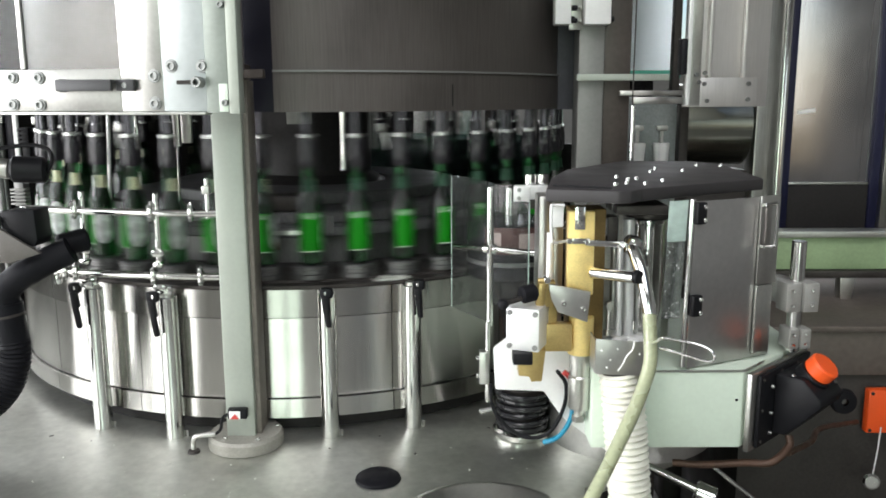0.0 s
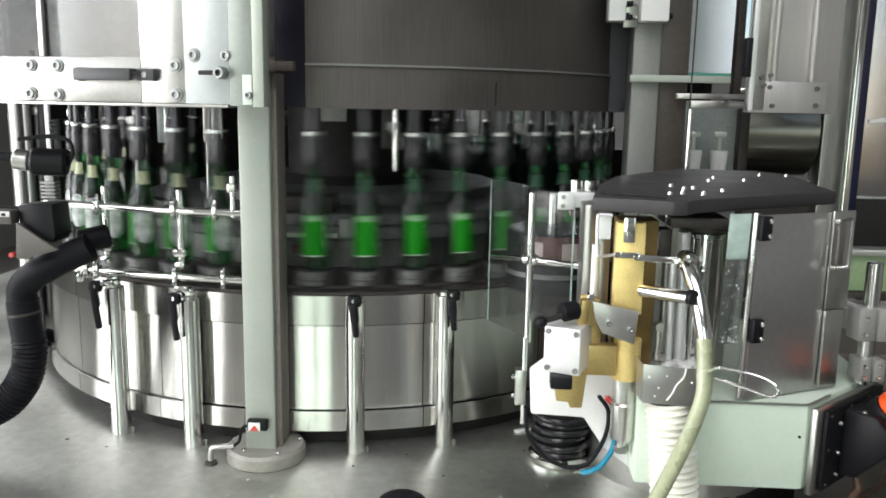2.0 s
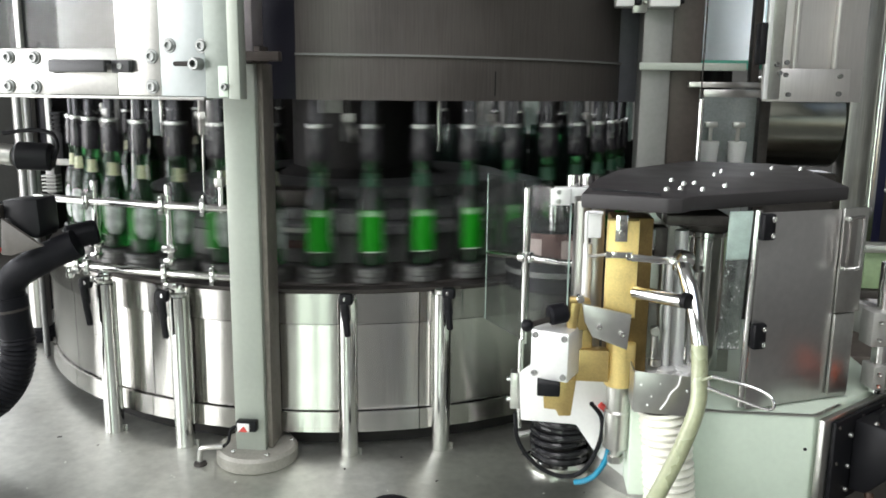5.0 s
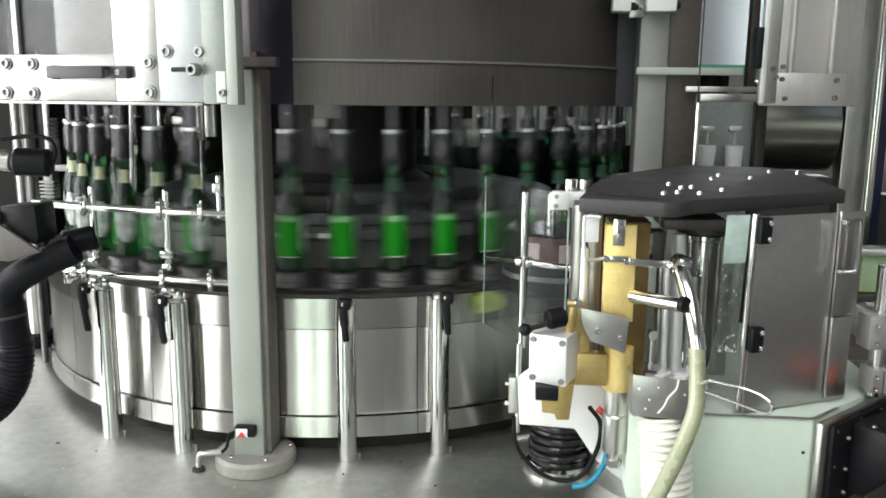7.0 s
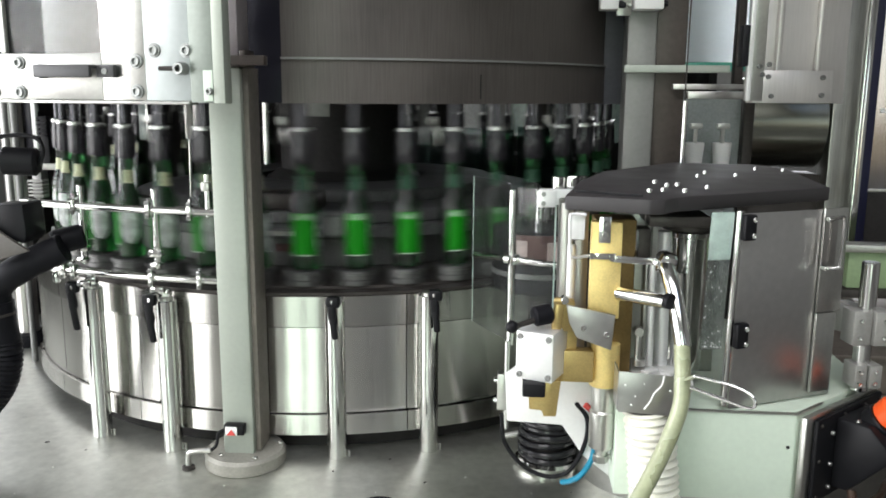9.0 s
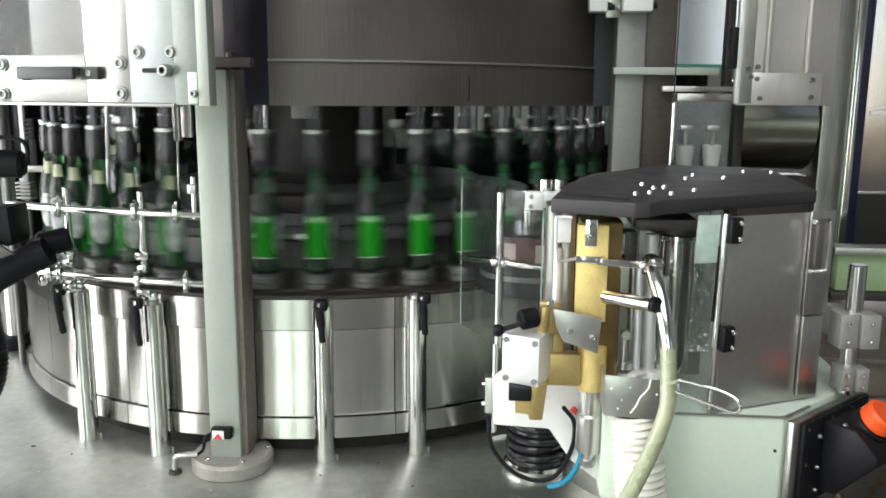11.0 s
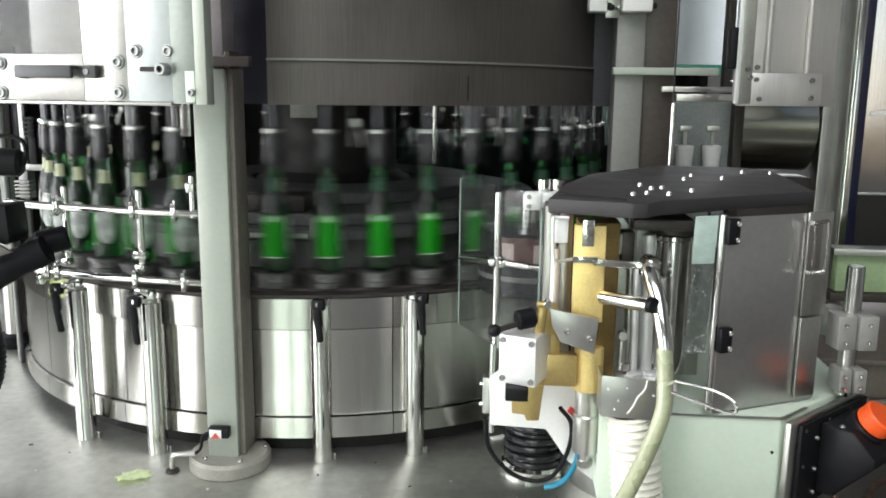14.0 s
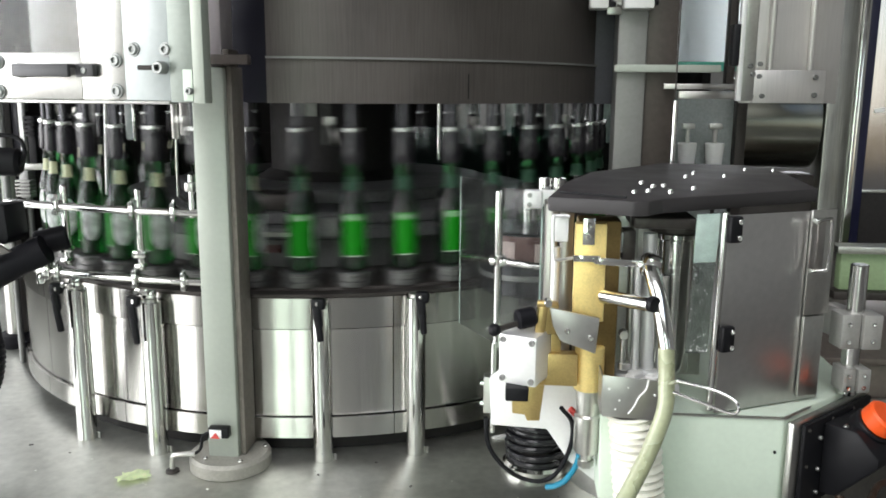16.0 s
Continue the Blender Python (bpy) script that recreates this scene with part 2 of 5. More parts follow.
def span(x0, x1, y0, y1, z0, z1, bevel=0.002):
    return box((x1 - x0, y1 - y0, z1 - z0), ((x0 + x1) / 2, (y0 + y1) / 2, (z0 + z1) / 2), 0, bevel)


def lathe(profile, at=(0, 0, 0), seg=32, a0=0.0, a1=360.0):
    """Turns (radius, height) pairs about the upright axis at a place."""
    bm = bmesh.new()
    whole = abs(a1 - a0) >= 359.9
    n = seg if whole else seg + 1
    rings = []
    for i in range(n):
        a = radians(a0 + (a1 - a0) * i / seg)
        rings.append([bm.verts.new((at[0] + r * math.cos(a), at[1] + r * math.sin(a), at[2] + z)) for r, z in profile])
    for i in range(seg):
        p, q = rings[i], rings[(i + 1) % n]
        for j in range(len(profile) - 1):
            bm.faces.new((p[j], q[j], q[j + 1], p[j + 1]))
    bmesh.ops.remove_doubles(bm, verts=bm.verts, dist=1e-6)
    bmesh.ops.recalc_face_normals(bm, faces=bm.faces)
    return smoothed(bm)


def sector(r0, r1, z0, z1, a0, a1, seg=24, at=C):
    """A curved plate between two radii, two heights and two angles."""
    bm = bmesh.new()
    rings = []
    for i in range(seg + 1):
        a = radians(a0 + (a1 - a0) * i / seg)
        rings.append([bm.verts.new((at[0] + r * math.cos(a), at[1] + r * math.sin(a), z)) for r, z in ((r0, z0), (r1, z0), (r1, z1), (r0, z1))])
    for p, q in zip(rings, rings[1:]):
        for j in range(4):
            bm.faces.new((p[j], q[j], q[(j + 1) % 4], p[(j + 1) % 4]))
    bm.faces.new(rings[0][::-1])
    bm.faces.new(rings[-1])
    bmesh.ops.recalc_face_normals(bm, faces=bm.faces)
    return smoothed(bm)


def rod(r, p, q, seg=20, chamfer=0.001):
    """A round bar from p to q with broken edges."""
    p, q = Vector(p), Vector(q)
    n = (q - p).length
    c = min(chamfer, r * 0.4, n * 0.4)
    bm = lathe([(0, 0), (r - c, 0), (r, c), (r, n - c), (r - c, n), (0, n)], seg=seg)
    m = Matrix.Translation(p) @ (q - p).to_track_quat("Z", "Y").to_matrix().to_4x4()
    bmesh.ops.transform(bm, matrix=m, verts=bm.verts)
    return bm


def smooth_path(points, steps=8):
    pts = [Vector(p) for p in points]
    pts = [2 * pts[0] - pts[1]] + pts + [2 * pts[-1] - pts[-2]]
    out = []
    for a, b, c, d in zip(pts, pts[1:], pts[2:], pts[3:]):
        for i in range(steps):
            t = i / steps
            out.append(0.5 * ((2 * b) + (c - a) * t + (2 * a - 5 * b + 4 * c - d) * t * t + (3 * b - a - 3 * c + d) * t ** 3))
    return out + [pts[-2]]


def tube(points, r, seg=12, steps=8, ribs=0.0, pitch=0.012):
    """A bent hose or bar through the points; ribs: how far its rings stand out."""
    path = smooth_path(points, steps)
    if ribs:
        length, fine = 0.0, []
        for a, b in zip(path, path[1:]):
            n = max(1, int((b - a).length / (pitch / 4)))
            fine += [a.lerp(b, i / n) for i in range(n)]
        path = fine + [path[-1]]
    bm = bmesh.new()
    rings, up, run = [], Vector((0.3, 0.2, 1)).normalized(), 0.0
    for i, p in enumerate(path):
        d = (path[min(i + 1, len(path) - 1)] - path[max(i - 1, 0)]).normalized()
        side = d.cross(up)
        side = side.normalized() if side.length > 1e-4 else d.orthogonal().normalized()
        up = side.cross(d).normalized()
        run += (p - path[i - 1]).length if i else 0
        rr = r + (ribs * math.sin(run / pitch * 2 * math.pi) if ribs else 0)
        rings.append([bm.verts.new(p + rr * (math.cos(k * 2 * math.pi / seg) * side + math.sin(k * 2 * math.pi / seg) * up)) for k in range(seg)])
    for p, q in zip(rings, rings[1:]):
        for k in range(seg):
            bm.faces.new((p[k], p[(k + 1) % seg], q[(k + 1) % seg], q[k]))
    bm.faces.new(rings[0][::-1])
    bm.faces.new(rings[-1])
    bmesh.ops.recalc_face_normals(bm, faces=bm.faces)
    return smoothed(bm)


def prism(outline, z0, z1, bevel=0.003, m=None):
    """An outline in x and y raised from z0 to z1."""
    bm = bmesh.new()
    low = [bm.verts.new((x, y, z0)) for x, y in outline]
    high = [bm.verts.new((x, y, z1)) for x, y in outline]
    bm.faces.new(low[::-1])
    bm.faces.new(high)
    for i in range(len(outline)):
        j = (i + 1) % len(outline)
        bm.faces.new((low[i], low[j], high[j], high[i]))
    bmesh.ops.recalc_face_normals(bm, faces=bm.faces)
    round_edges(bm, bevel)
    if m:
        bmesh.ops.transform(bm, matrix=m, verts=bm.verts)
    return bm


def upright(outline, y0, y1, bevel=0.002):
    """An outline in x and z, from y0 back to y1."""
    return prism(outline, -y1, -y0, bevel, pose(0, 0, 0, 90))


def merge(*bms):
    out = bmesh.new()
    for bm in bms:
        me = bpy.data.meshes.new("join")
        bm.to_mesh(me)
        bm.free()
        out.from_mesh(me)
        bpy.data.meshes.remove(me)
    return out


def bolt(name, at, towards, parent, r=0.006, depth=0.006, mat=None, label=""):
    """A socket screw: a round head with a hollow."""
    bm = lathe([(0, depth * 0.45), (r * 0.5, depth * 0.45), (r * 0.55, depth), (r * 0.88, depth), (r, depth * 0.8), (r, -0.002), (0, -0.002)], seg=14)
    m = Matrix.Translation(at) @ Vector(towards).to_track_quat("Z", "Y").to_matrix().to_4x4()
    bmesh.ops.transform(bm, matrix=m, verts=bm.verts)
    return part(name, bm, mat or CHROME, parent, label)


FRONT = (0, -1, 0)
UP = (0, 0, 1)

# ---- the hall ----
setting("floor", span(-5, 6, -5, 9, -0.1, 0, 0), CONCRETE, "dark stained concrete floor of the bottling hall", "floor")
setting("ceiling", merge(span(-5.2, -2.1, -5.2, 9.2, 4.6, 4.8, 0), span(2.9, 6.2, -5.2, 9.2, 4.6, 4.8, 0), span(-2.1, 2.9, -5.2, -3.6, 4.6, 4.8, 0), span(-2.1, 2.9, 0.4, 9.2, 4.6, 4.8, 0)), WALL, "painted hall ceiling with an added opening for the fill light", "ceiling")
setting("wall_north", merge(span(-5.2, -0.1, 9, 9.2, 0, 4.6, 0), span(3.3, 6.2, 9, 9.2, 0, 4.6, 0), span(-0.1, 3.3, 9, 9.2, 0, 1.9, 0), span(-0.1, 3.3, 9, 9.2, 4.1, 4.6, 0)), WALL, "painted hall wall behind the machine", "wall")
setting("wall_east", span(6, 6.2, -5, 9, 0, 4.6, 0), WALL, "painted hall wall", "wall")
setting("wall_south", merge(span(-5.2, -1.51, -5.2, -5, 0, 4.6, 0), span(-0.05, 3.5, -5.2, -5, 0, 4.6, 0), span(5.1, 6.2, -5.2, -5, 0, 4.6, 0), span(3.5, 5.1, -5.2, -5, 0, 0.7, 0), span(3.5, 5.1, -5.2, -5, 3.3, 4.6, 0), span(-1.51, -0.05, -5.2, -5, 3.4, 4.6, 0), span(-0.80, -0.66, -5.08, -5, 0, 3.4, 0)), WALL,
        "painted hall wall with a tall bright doorway", "wall")
setting("wall_west", merge(span(-5.2, -5, -5, -4.02, 0, 4.6, 0), span(-5.2, -5, 2.42, 3.2, 0, 4.6, 0), span(-5.2, -5, 6.8, 9, 0, 4.6, 0), span(-5.2, -5, 3.2, 6.8, 0, 1.85, 0), span(-5.2, -5, 3.2, 6.8, 4.05, 4.6, 0), span(-5.2, -5, -4.02, 2.42, 3.62, 4.6, 0),
                           span(-5.2, -5, -4.02, 2.42, 0, 0.38, 0), span(-5.2, -5, -0.98, -0.82, 0.38, 3.62, 0)), WALL, "painted hall wall with a wide daylight window", "wall")

# ---- the machine table ----
table = thing("machine_table", (-0.6, 2.2, 0), "worn brushed stainless steel machine table under the carousel", "machine table")
part("tabletop", prism([(-2.4, 0.9), (0.28, 0.9), (0.298, 1.6), (0.33, 1.8), (0.62, 2.0), (0.62, 4.6), (-2.4, 4.6)], TOP - 0.03, TOP), TABLE, table)
part("base_cabinet", prism([(-2.3, 1.0), (0.24, 1.0), (0.26, 1.6), (0.29, 1.82), (0.56, 2.05), (0.56, 4.5), (-2.3, 4.5)], 0.0, TOP - 0.032), DARK, table, "dark oily steel base cabinet")

# ---- the carousel's skirt ----
skirt = thing("carousel_skirt", (*C, TOP), "brushed stainless steel skirt round the bottle carousel", "machine skirt")
SEAMS = [-150, -129.5, -109.6, -89.6, -69.7, -49.5, -29]
for a0, a1 in zip(SEAMS, SEAMS[1:]):
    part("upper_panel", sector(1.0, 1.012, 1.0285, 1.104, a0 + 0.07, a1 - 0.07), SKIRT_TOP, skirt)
    part("main_panel", sector(0.994, 1.007, 0.8065, 1.0255, a0 + 0.07, a1 - 0.07), SKIRT, skirt)
    part("lower_panel", sector(1.0, 1.017, 0.752, 0.804, a0 + 0.06, a1 - 0.06), SKIRT, skirt)
# Two added dark sheets put the shade of the gap under the skirt in place.
part("plinth", sector(0.93, 0.962, 0.7005, 0.75, -200, 20, 60), SHADE, skirt, "added dark strip for the shade under the skirt")
part("core", sector(0.84, 0.9, 0.702, 1.06, -200, 20, 60), SHADE, skirt, "near-black sheet standing for the shade under the skirt")
part("rim", sector(0.965, 1.006, 1.1045, 1.112, -200, 20, 60), DARK, skirt, "dark rim strip")

# ---- the turning carousel ----
COUNT, RADIUS = 45, 0.915
carousel = thing("bottle_carousel", (*C, 1.1), "dark steel bottle carousel with pedestal plates and centring bells", "bottle carousel")
part("rotor_disc", lathe([(0.2, 1.08), (0.955, 1.08), (0.96, 1.085), (0.96, 1.112), (0.955, 1.117), (0.2, 1.117), (0.2, 1.08)], (*C, 0), 90), DARK, carousel)
# Hub and bell carrier take the near-black that stands for unlit depth.
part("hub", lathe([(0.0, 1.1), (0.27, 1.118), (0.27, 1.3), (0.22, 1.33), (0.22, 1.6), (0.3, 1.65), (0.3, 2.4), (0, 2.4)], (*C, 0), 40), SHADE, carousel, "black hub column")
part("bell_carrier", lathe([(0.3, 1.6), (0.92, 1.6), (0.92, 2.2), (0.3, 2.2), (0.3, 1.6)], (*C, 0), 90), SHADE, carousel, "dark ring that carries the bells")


def shared(name, me, parent, place, label=""):
    ob = new(name, me)
    ob.parent, ob.matrix_basis = parent, place
    return tagged(ob, label)


plate_me = mesh_of("bottle_plate", lathe([(0, 0.0), (0.05, 0.0), (0.05, 0.012), (0.046, 0.014), (0.046, 0.026), (0.05, 0.028), (0.05, 0.034), (0.047, 0.037), (0, 0.037)], seg=24), PLATESTEEL)
bell_me = mesh_of("centring_bell", lathe([(0.016, -0.078), (0.0225, -0.078), (0.0235, -0.074), (0.022, -0.02), (0.0195, -0.006), (0.0195, 0.0), (0.0, 0.0)], seg=20), BELL)
ring_me = mesh_of("collar", lathe([(0.0205, -0.001), (0.0225, 0.0), (0.0225, 0.009), (0.0205, 0.01), (0.012, 0.01)], seg=20), COLLAR)
pin_me = mesh_of("spindle", rod(0.0115, (0, 0, 0.0105), (0, 0, 0.12), 16), POLISHED_DARK)
for i in range(COUNT):
    m = pose(0, 0, 0, 0, 0, i * 360 / COUNT) @ pose(RADIUS, 0, 0)
    shared("bottle_plate", plate_me, carousel, m @ pose(0, 0, 0.0175))
    bell = shared("centring_bell", bell_me, carousel, m @ pose(0, 0, 0.395), "black centring bell")
    shared("collar", ring_me, bell, pose(0, 0, 0), "silver collar")
    shared("spindle", pin_me, bell, pose(0, 0, 0), "dark polished spindle")
spring_me = mesh_of("guide_pin", rod(0.004, (0, 0, 0.36), (0, 0, 0.50), 10), PUCK)
hook_me = mesh_of("release_hook", merge(tube([(0, 0, 0.41), (0.012, 0.006, 0.40), (0.014, 0.012, 0.375), (0.004, 0.014, 0.36)], 0.003, 6, 4), box((0.012, 0.016, 0.02), (0, 0, 0.42), 0, 0.003)), STEEL)
for i in range(0, COUNT, 3):
    m = pose(0, 0, 0, 0, 0, (i + 0.5) * 360 / COUNT)
    shared("guide_pin", spring_me, carousel, m @ pose(0.86, 0, 0), "dull guide pin")
    shared("release_hook", hook_me, carousel, m @ pose(0.90, 0.01, 0))
for a in (56.9, 236.9):
    ang = radians(a)
    part("bright_rod", rod(0.009, (C[0] + 0.37 * math.cos(ang), C[1] + 0.37 * math.sin(ang), 1.36), (C[0] + 0.37 * math.cos(ang), C[1] + 0.37 * math.sin(ang), 1.64)),
         CHROME, carousel, "polished upright rod")

# ---- the bottles ----
HEIGHT = [(0, 0.004), (0.024, 0.0), (0.031, 0.002), (0.0335, 0.008), (0.0335, 0.145), (0.032, 0.158), (0.027, 0.176), (0.019, 0.196), (0.0155, 0.212), (0.0145, 0.25),
          (0.0155, 0.252), (0.0155, 0.262), (0.013, 0.264), (0, 0.264)]


def oval_patch(at, r, z, half, a, spread, n=10):
    """An oval label on a round bottle: rows from its foot to its top, each as wide as the oval there."""
    bm = bmesh.new()
    rows = []
    for i in range(n + 1):
        v = -1 + 2 * i / n
        w = spread * max(0.12, 1 - abs(v) ** 3) ** 0.5
        rows.append([bm.verts.new((at[0] + r * math.cos(radians(a + w * k / 4)), at[1] + r * math.sin(radians(a + w * k / 4)), at[2] + z + half * v)) for k in range(-4, 5)])
    for p, q in zip(rows, rows[1:]):
        for k in range(8):
            bm.faces.new((p[k], p[k + 1], q[k + 1], q[k]))
    bmesh.ops.solidify(bm, geom=bm.faces[:], thickness=-0.0003)
    return smoothed(bm)


def build_bottle():
    b = thing("beer_bottle", (C[0] + RADIUS, C[1], 1.155), "green glass beer bottle with paper labels on the carousel", "bottle", "bottles on the carousel")
    at = (C[0] + RADIUS, C[1], 1.155)
    part("glass", lathe(HEIGHT, at, 24), GLASS, b)
    front = part("label", lathe([(0.0338, 0.036), (0.0342, 0.036), (0.0342, 0.142), (0.0338, 0.142)], at, 12, -48, 48), LABEL, b, "green printed label")
    part("print", lathe([(0.0343, 0.0365), (0.0346, 0.0365), (0.0346, 0.0385), (0.0343, 0.0385)], at, 10, -45, 45), PRINT_GLINT, front, "white line on the label")
    # These bars paint the bright glints on the glass above the label.
    bars = [lathe([(0.0343, 0.126), (0.0346, 0.126), (0.0346, 0.14), (0.0343, 0.14)], at, 2, a0, a0 + w) for a0, w in ((-38, 6), (-20, 5), (-2, 6), (14, 5), (32, 6))]
    part("print", merge(*bars), PRINT_GLINT, front, "white bars standing for glints at the label's top")
    part("label", oval_patch(at, 0.0341, 0.09, 0.049, 100, 40), BACKLABEL, b, "white oval label, brightened for glare on the glass")
    part("neck_label", lathe([(0.0200, 0.198), (0.0162, 0.212), (0.0155, 0.232)], at, 10, 66, 150), NECKLABEL, b, "cream neck label")
    part("neck_label", lathe([(0.0200, 0.198), (0.0162, 0.212), (0.0155, 0.232)], at, 10, -120, 65), NECKGREEN, b, "green neck label")
    return b


first_bottle = build_bottle()
bottles = [first_bottle] + [copy_thing(first_bottle, pose(*C, 1.155, 0, 0, i * 360 / COUNT) @ pose(RADIUS, 0, 0)) for i in range(1, COUNT)]

# ---- shield round the top ----
shield = thing("carousel_shield", (C[0], C[1] - 0.93, 1.563), "dull brushed steel shield round the top of the carousel", "machine shield")
part("lower_band", sector(0.950, 0.956, 1.563, 1.668, -86.75, -26, 40), SHIELD, shield)
part("upper_sheet", sector(0.946, 0.952, 1.6685, 2.4, -86.75, -26, 40), SHIELD, shield)
part("slit", sector(0.9555, 0.957, 1.575, 1.635, -57.3, -57.1, 2), SHADE, shield, "thin dark slit")
part("bead", sector(0.948, 0.962, 1.6655, 1.6705, -86.75, -26, 40), REARPAINT, shield, "raised bead along the sheet")
part("dark_edge", sector(0.930, 0.945, 1.564, 2.4, -96, -86.8, 12), NAVY, shield, "blue-black cover beside the shield")
shield2 = thing("carousel_shield", (C[0] - 0.7, C[1] - 0.6, 1.6), "grey steel shield behind the guard door", "machine shield")
part("upper_sheet", sector(0.928, 0.934, 1.6, 2.4, -170, -101, 40), SHIELD, shield2)

# ---- the square post ----
post = thing("machine_post", (-0.513, 2.055, TOP), "square grey-green steel post on a round flange", "post")
part("shaft", span(-0.562, -0.487, 2.02, 2.105, TOP + 0.03, 1.642, 0.006), PAINT, post)
part("upper_shaft", span(-0.559, -0.491, 2.028, 2.105, 1.643, 2.4, 0.005), MAUVE, post, "pale mauve upper post")
# Added strip that darkens the post's right side face.
part("edge_rail", span(-0.4868, -0.474, 2.034, 2.11, TOP + 0.04, 1.642, 0.002), POSTSHADE, post, "brown strip standing for the post's shaded side")
part("flange", lathe([(0, 0), (0.094, 0), (0.097, 0.003), (0.097, 0.029), (0.091, 0.037), (0.0, 0.04)], (-0.522, 2.06, TOP), 48), FLANGE, post, "worn grey round flange")
for a in (-130, -60, 20, 120):
    bolt("flange_bolt", (-0.513 + 0.075 * math.cos(radians(a)), 2.058 + 0.075 * math.sin(radians(a)), TOP + 0.039), UP, post, 0.006, 0.004)


# small things on the post
switch = thing("limit_switch", (-0.525, 2.0, 0.8), "small black switch with a red and white tag on the post", "switch")
part("housing", span(-0.552, -0.503, 1.998, 2.0195, 0.792, 0.818, 0.003), BLACK, switch)
part("tag", span(-0.547, -0.519, 1.9955, 1.9975, 0.793, 0.814, 0.0005), WHITE, switch, "white tag")
part("red_mark", prism([(-0.545, 0.794), (-0.522, 0.794), (-0.532, 0.808)], -1.995, -1.9935, 0, pose(0, 0, 0, 90)), RED, switch, "red print on the tag")
part("cable", tube([(-0.553, 2.005, 0.803), (-0.565, 2.0, 0.795), (-0.572, 2.0, 0.765), (-0.585, 2.0, 0.752)], 0.004, 8), BLACK, switch, "short black cable")
pin = thing("bent_pipe", (-0.645, 2.005, TOP), "short bent steel pipe rising from the table", "pipe")
part("pipe", tube([(-0.645, 2.005, TOP), (-0.645, 2.005, 0.725), (-0.64, 2.003, 0.742), (-0.62, 2.0, 0.748), (-0.585, 2.0, 0.752)], 0.0065, 12), STEEL, pin)
part("foot", lathe([(0, 0), (0.016, 0), (0.015, 0.006), (0.009, 0.009), (0, 0.009)], (-0.645, 2.005, TOP), 16), DARK, pin, "dark foot")
bracket = thing("post_bracket", (-0.46, 2.02, 1.65), "dull grey steel bracket arm on the post", "bracket")
part("arm", span(-0.525, -0.425, 2.0, 2.026, 1.646, 1.667, 0.003), DARKBROWN, bracket)
part("lug", span(-0.49, -0.475, 2.0265, 2.09, 1.6425, 1.68, 0.003), DARKBROWN, bracket)
sill = thing("table_cap", (-0.157, 1.848, TOP), "black rubber cap lying on the steel table", "cap")
part("cap", lathe([(0, 0.013), (0.03, 0.013), (0.046, 0.011), (0.053, 0.006), (0.055, 0.0), (0, 0.0)], (-0.157, 1.848, TOP + 0.0005), 40), RUBBER, sill)
dish = thing("round_hatch", (0.085, 1.6, TOP), "polished round steel hatch in the table", "hatch")
part("lid", lathe([(0, 0.002), (0.17, 0.002), (0.178, 0.006), (0.19, 0.007), (0.197, 0.003), (0.198, 0.0), (0, 0.0)], (0.09, 1.63, TOP + 0.0005), 64), STEEL, dish)

# ---- columns, clamps and guard rail ----
COLUMNS = [(-0.943, 2.170, 1.10), (-0.723, 2.106, 1.09), (-0.305, 2.106, 1.098), (-0.085, 2.171, 1.105)]
LEVERS = [(-0.034, 0.105), (-0.026, 0.1), (0.004, 0.085), (0.02, 0.085)]
for (x, y, top), (dx, drop) in zip(COLUMNS, LEVERS):
    col = thing("support_column", (x, y, TOP), "polished stainless steel support column with a black clamp lever", "column", "columns round the carousel")
    part("tube", rod(0.0245, (x, y, TOP), (x, y, top), 32, 0.002), CHROME, col)
    part("plug", rod(0.017, (x, y, top - 0.004), (x, y, top + 0.008), 20), STEEL, col, "steel plug in the top")
    if x < -0.5:
        part("clamp_block", box((0.03, 0.024, 0.02), (x, y - 0.002, top + 0.018), 8, 0.004), CHROME, col)
    lever = part("lever", merge(box((0.034, 0.024, 0.03), (x + dx, y - 0.032, top + 0.006), 0, 0.009), box((0.021, 0.018, 0.05), (x + dx - 0.001, y - 0.036, top - 0.025), 0, 0.007, (4, -5, 0)),
                                box((0.016, 0.015, drop - 0.03), (x + dx + 0.002, y - 0.037, top - drop / 2 - 0.015), 0, 0.006, (4, -6, 0))), BLACK, col, "black plastic clamp lever")
    part("pivot", rod(0.006, (x + dx, y - 0.044, top + 0.008), (x + dx * 0.5, y, top + 0.008), 10), CHROME, lever)
    part("foot_screw", rod(0.004, (x + 0.029, y + 0.004, TOP), (x + 0.029, y + 0.004, TOP + 0.018), 8), STEEL, col)
far_col = thing("support_column", (-1.6, 2.92, TOP), "dull steel column on a dark foot beyond the carousel", "column", "columns round the carousel")
part("tube", rod(0.036, (-1.6, 2.92, TOP), (-1.6, 2.92, 1.62), 24), SATIN, far_col)
part("foot", lathe([(0, 0), (0.075, 0), (0.077, 0.02), (0.06, 0.04), (0.037, 0.045), (0, 0.045)], (-1.6, 2.92, TOP), 24), RUBBER, far_col, "dark rubber foot")
for x, y in ((-1.75, 3.3), (-1.5, 3.1)):
    up = thing("frame_upright", (x, y, TOP), "thin dull upright of the machine frame", "upright", "thin uprights")
    part("bar", rod(0.012, (x, y, TOP), (x, y, 1.75), 14), PUCK, up)
    part("clamp", box((0.04, 0.03, 0.03), (x, y, 1.52), 0, 0.005), STEEL, up)

lamp_stand = thing("sensor_stand", (-1.43, 2.72, TOP), "bright rods, white strip and finned blocks of a sensor stand", "sensor stand")
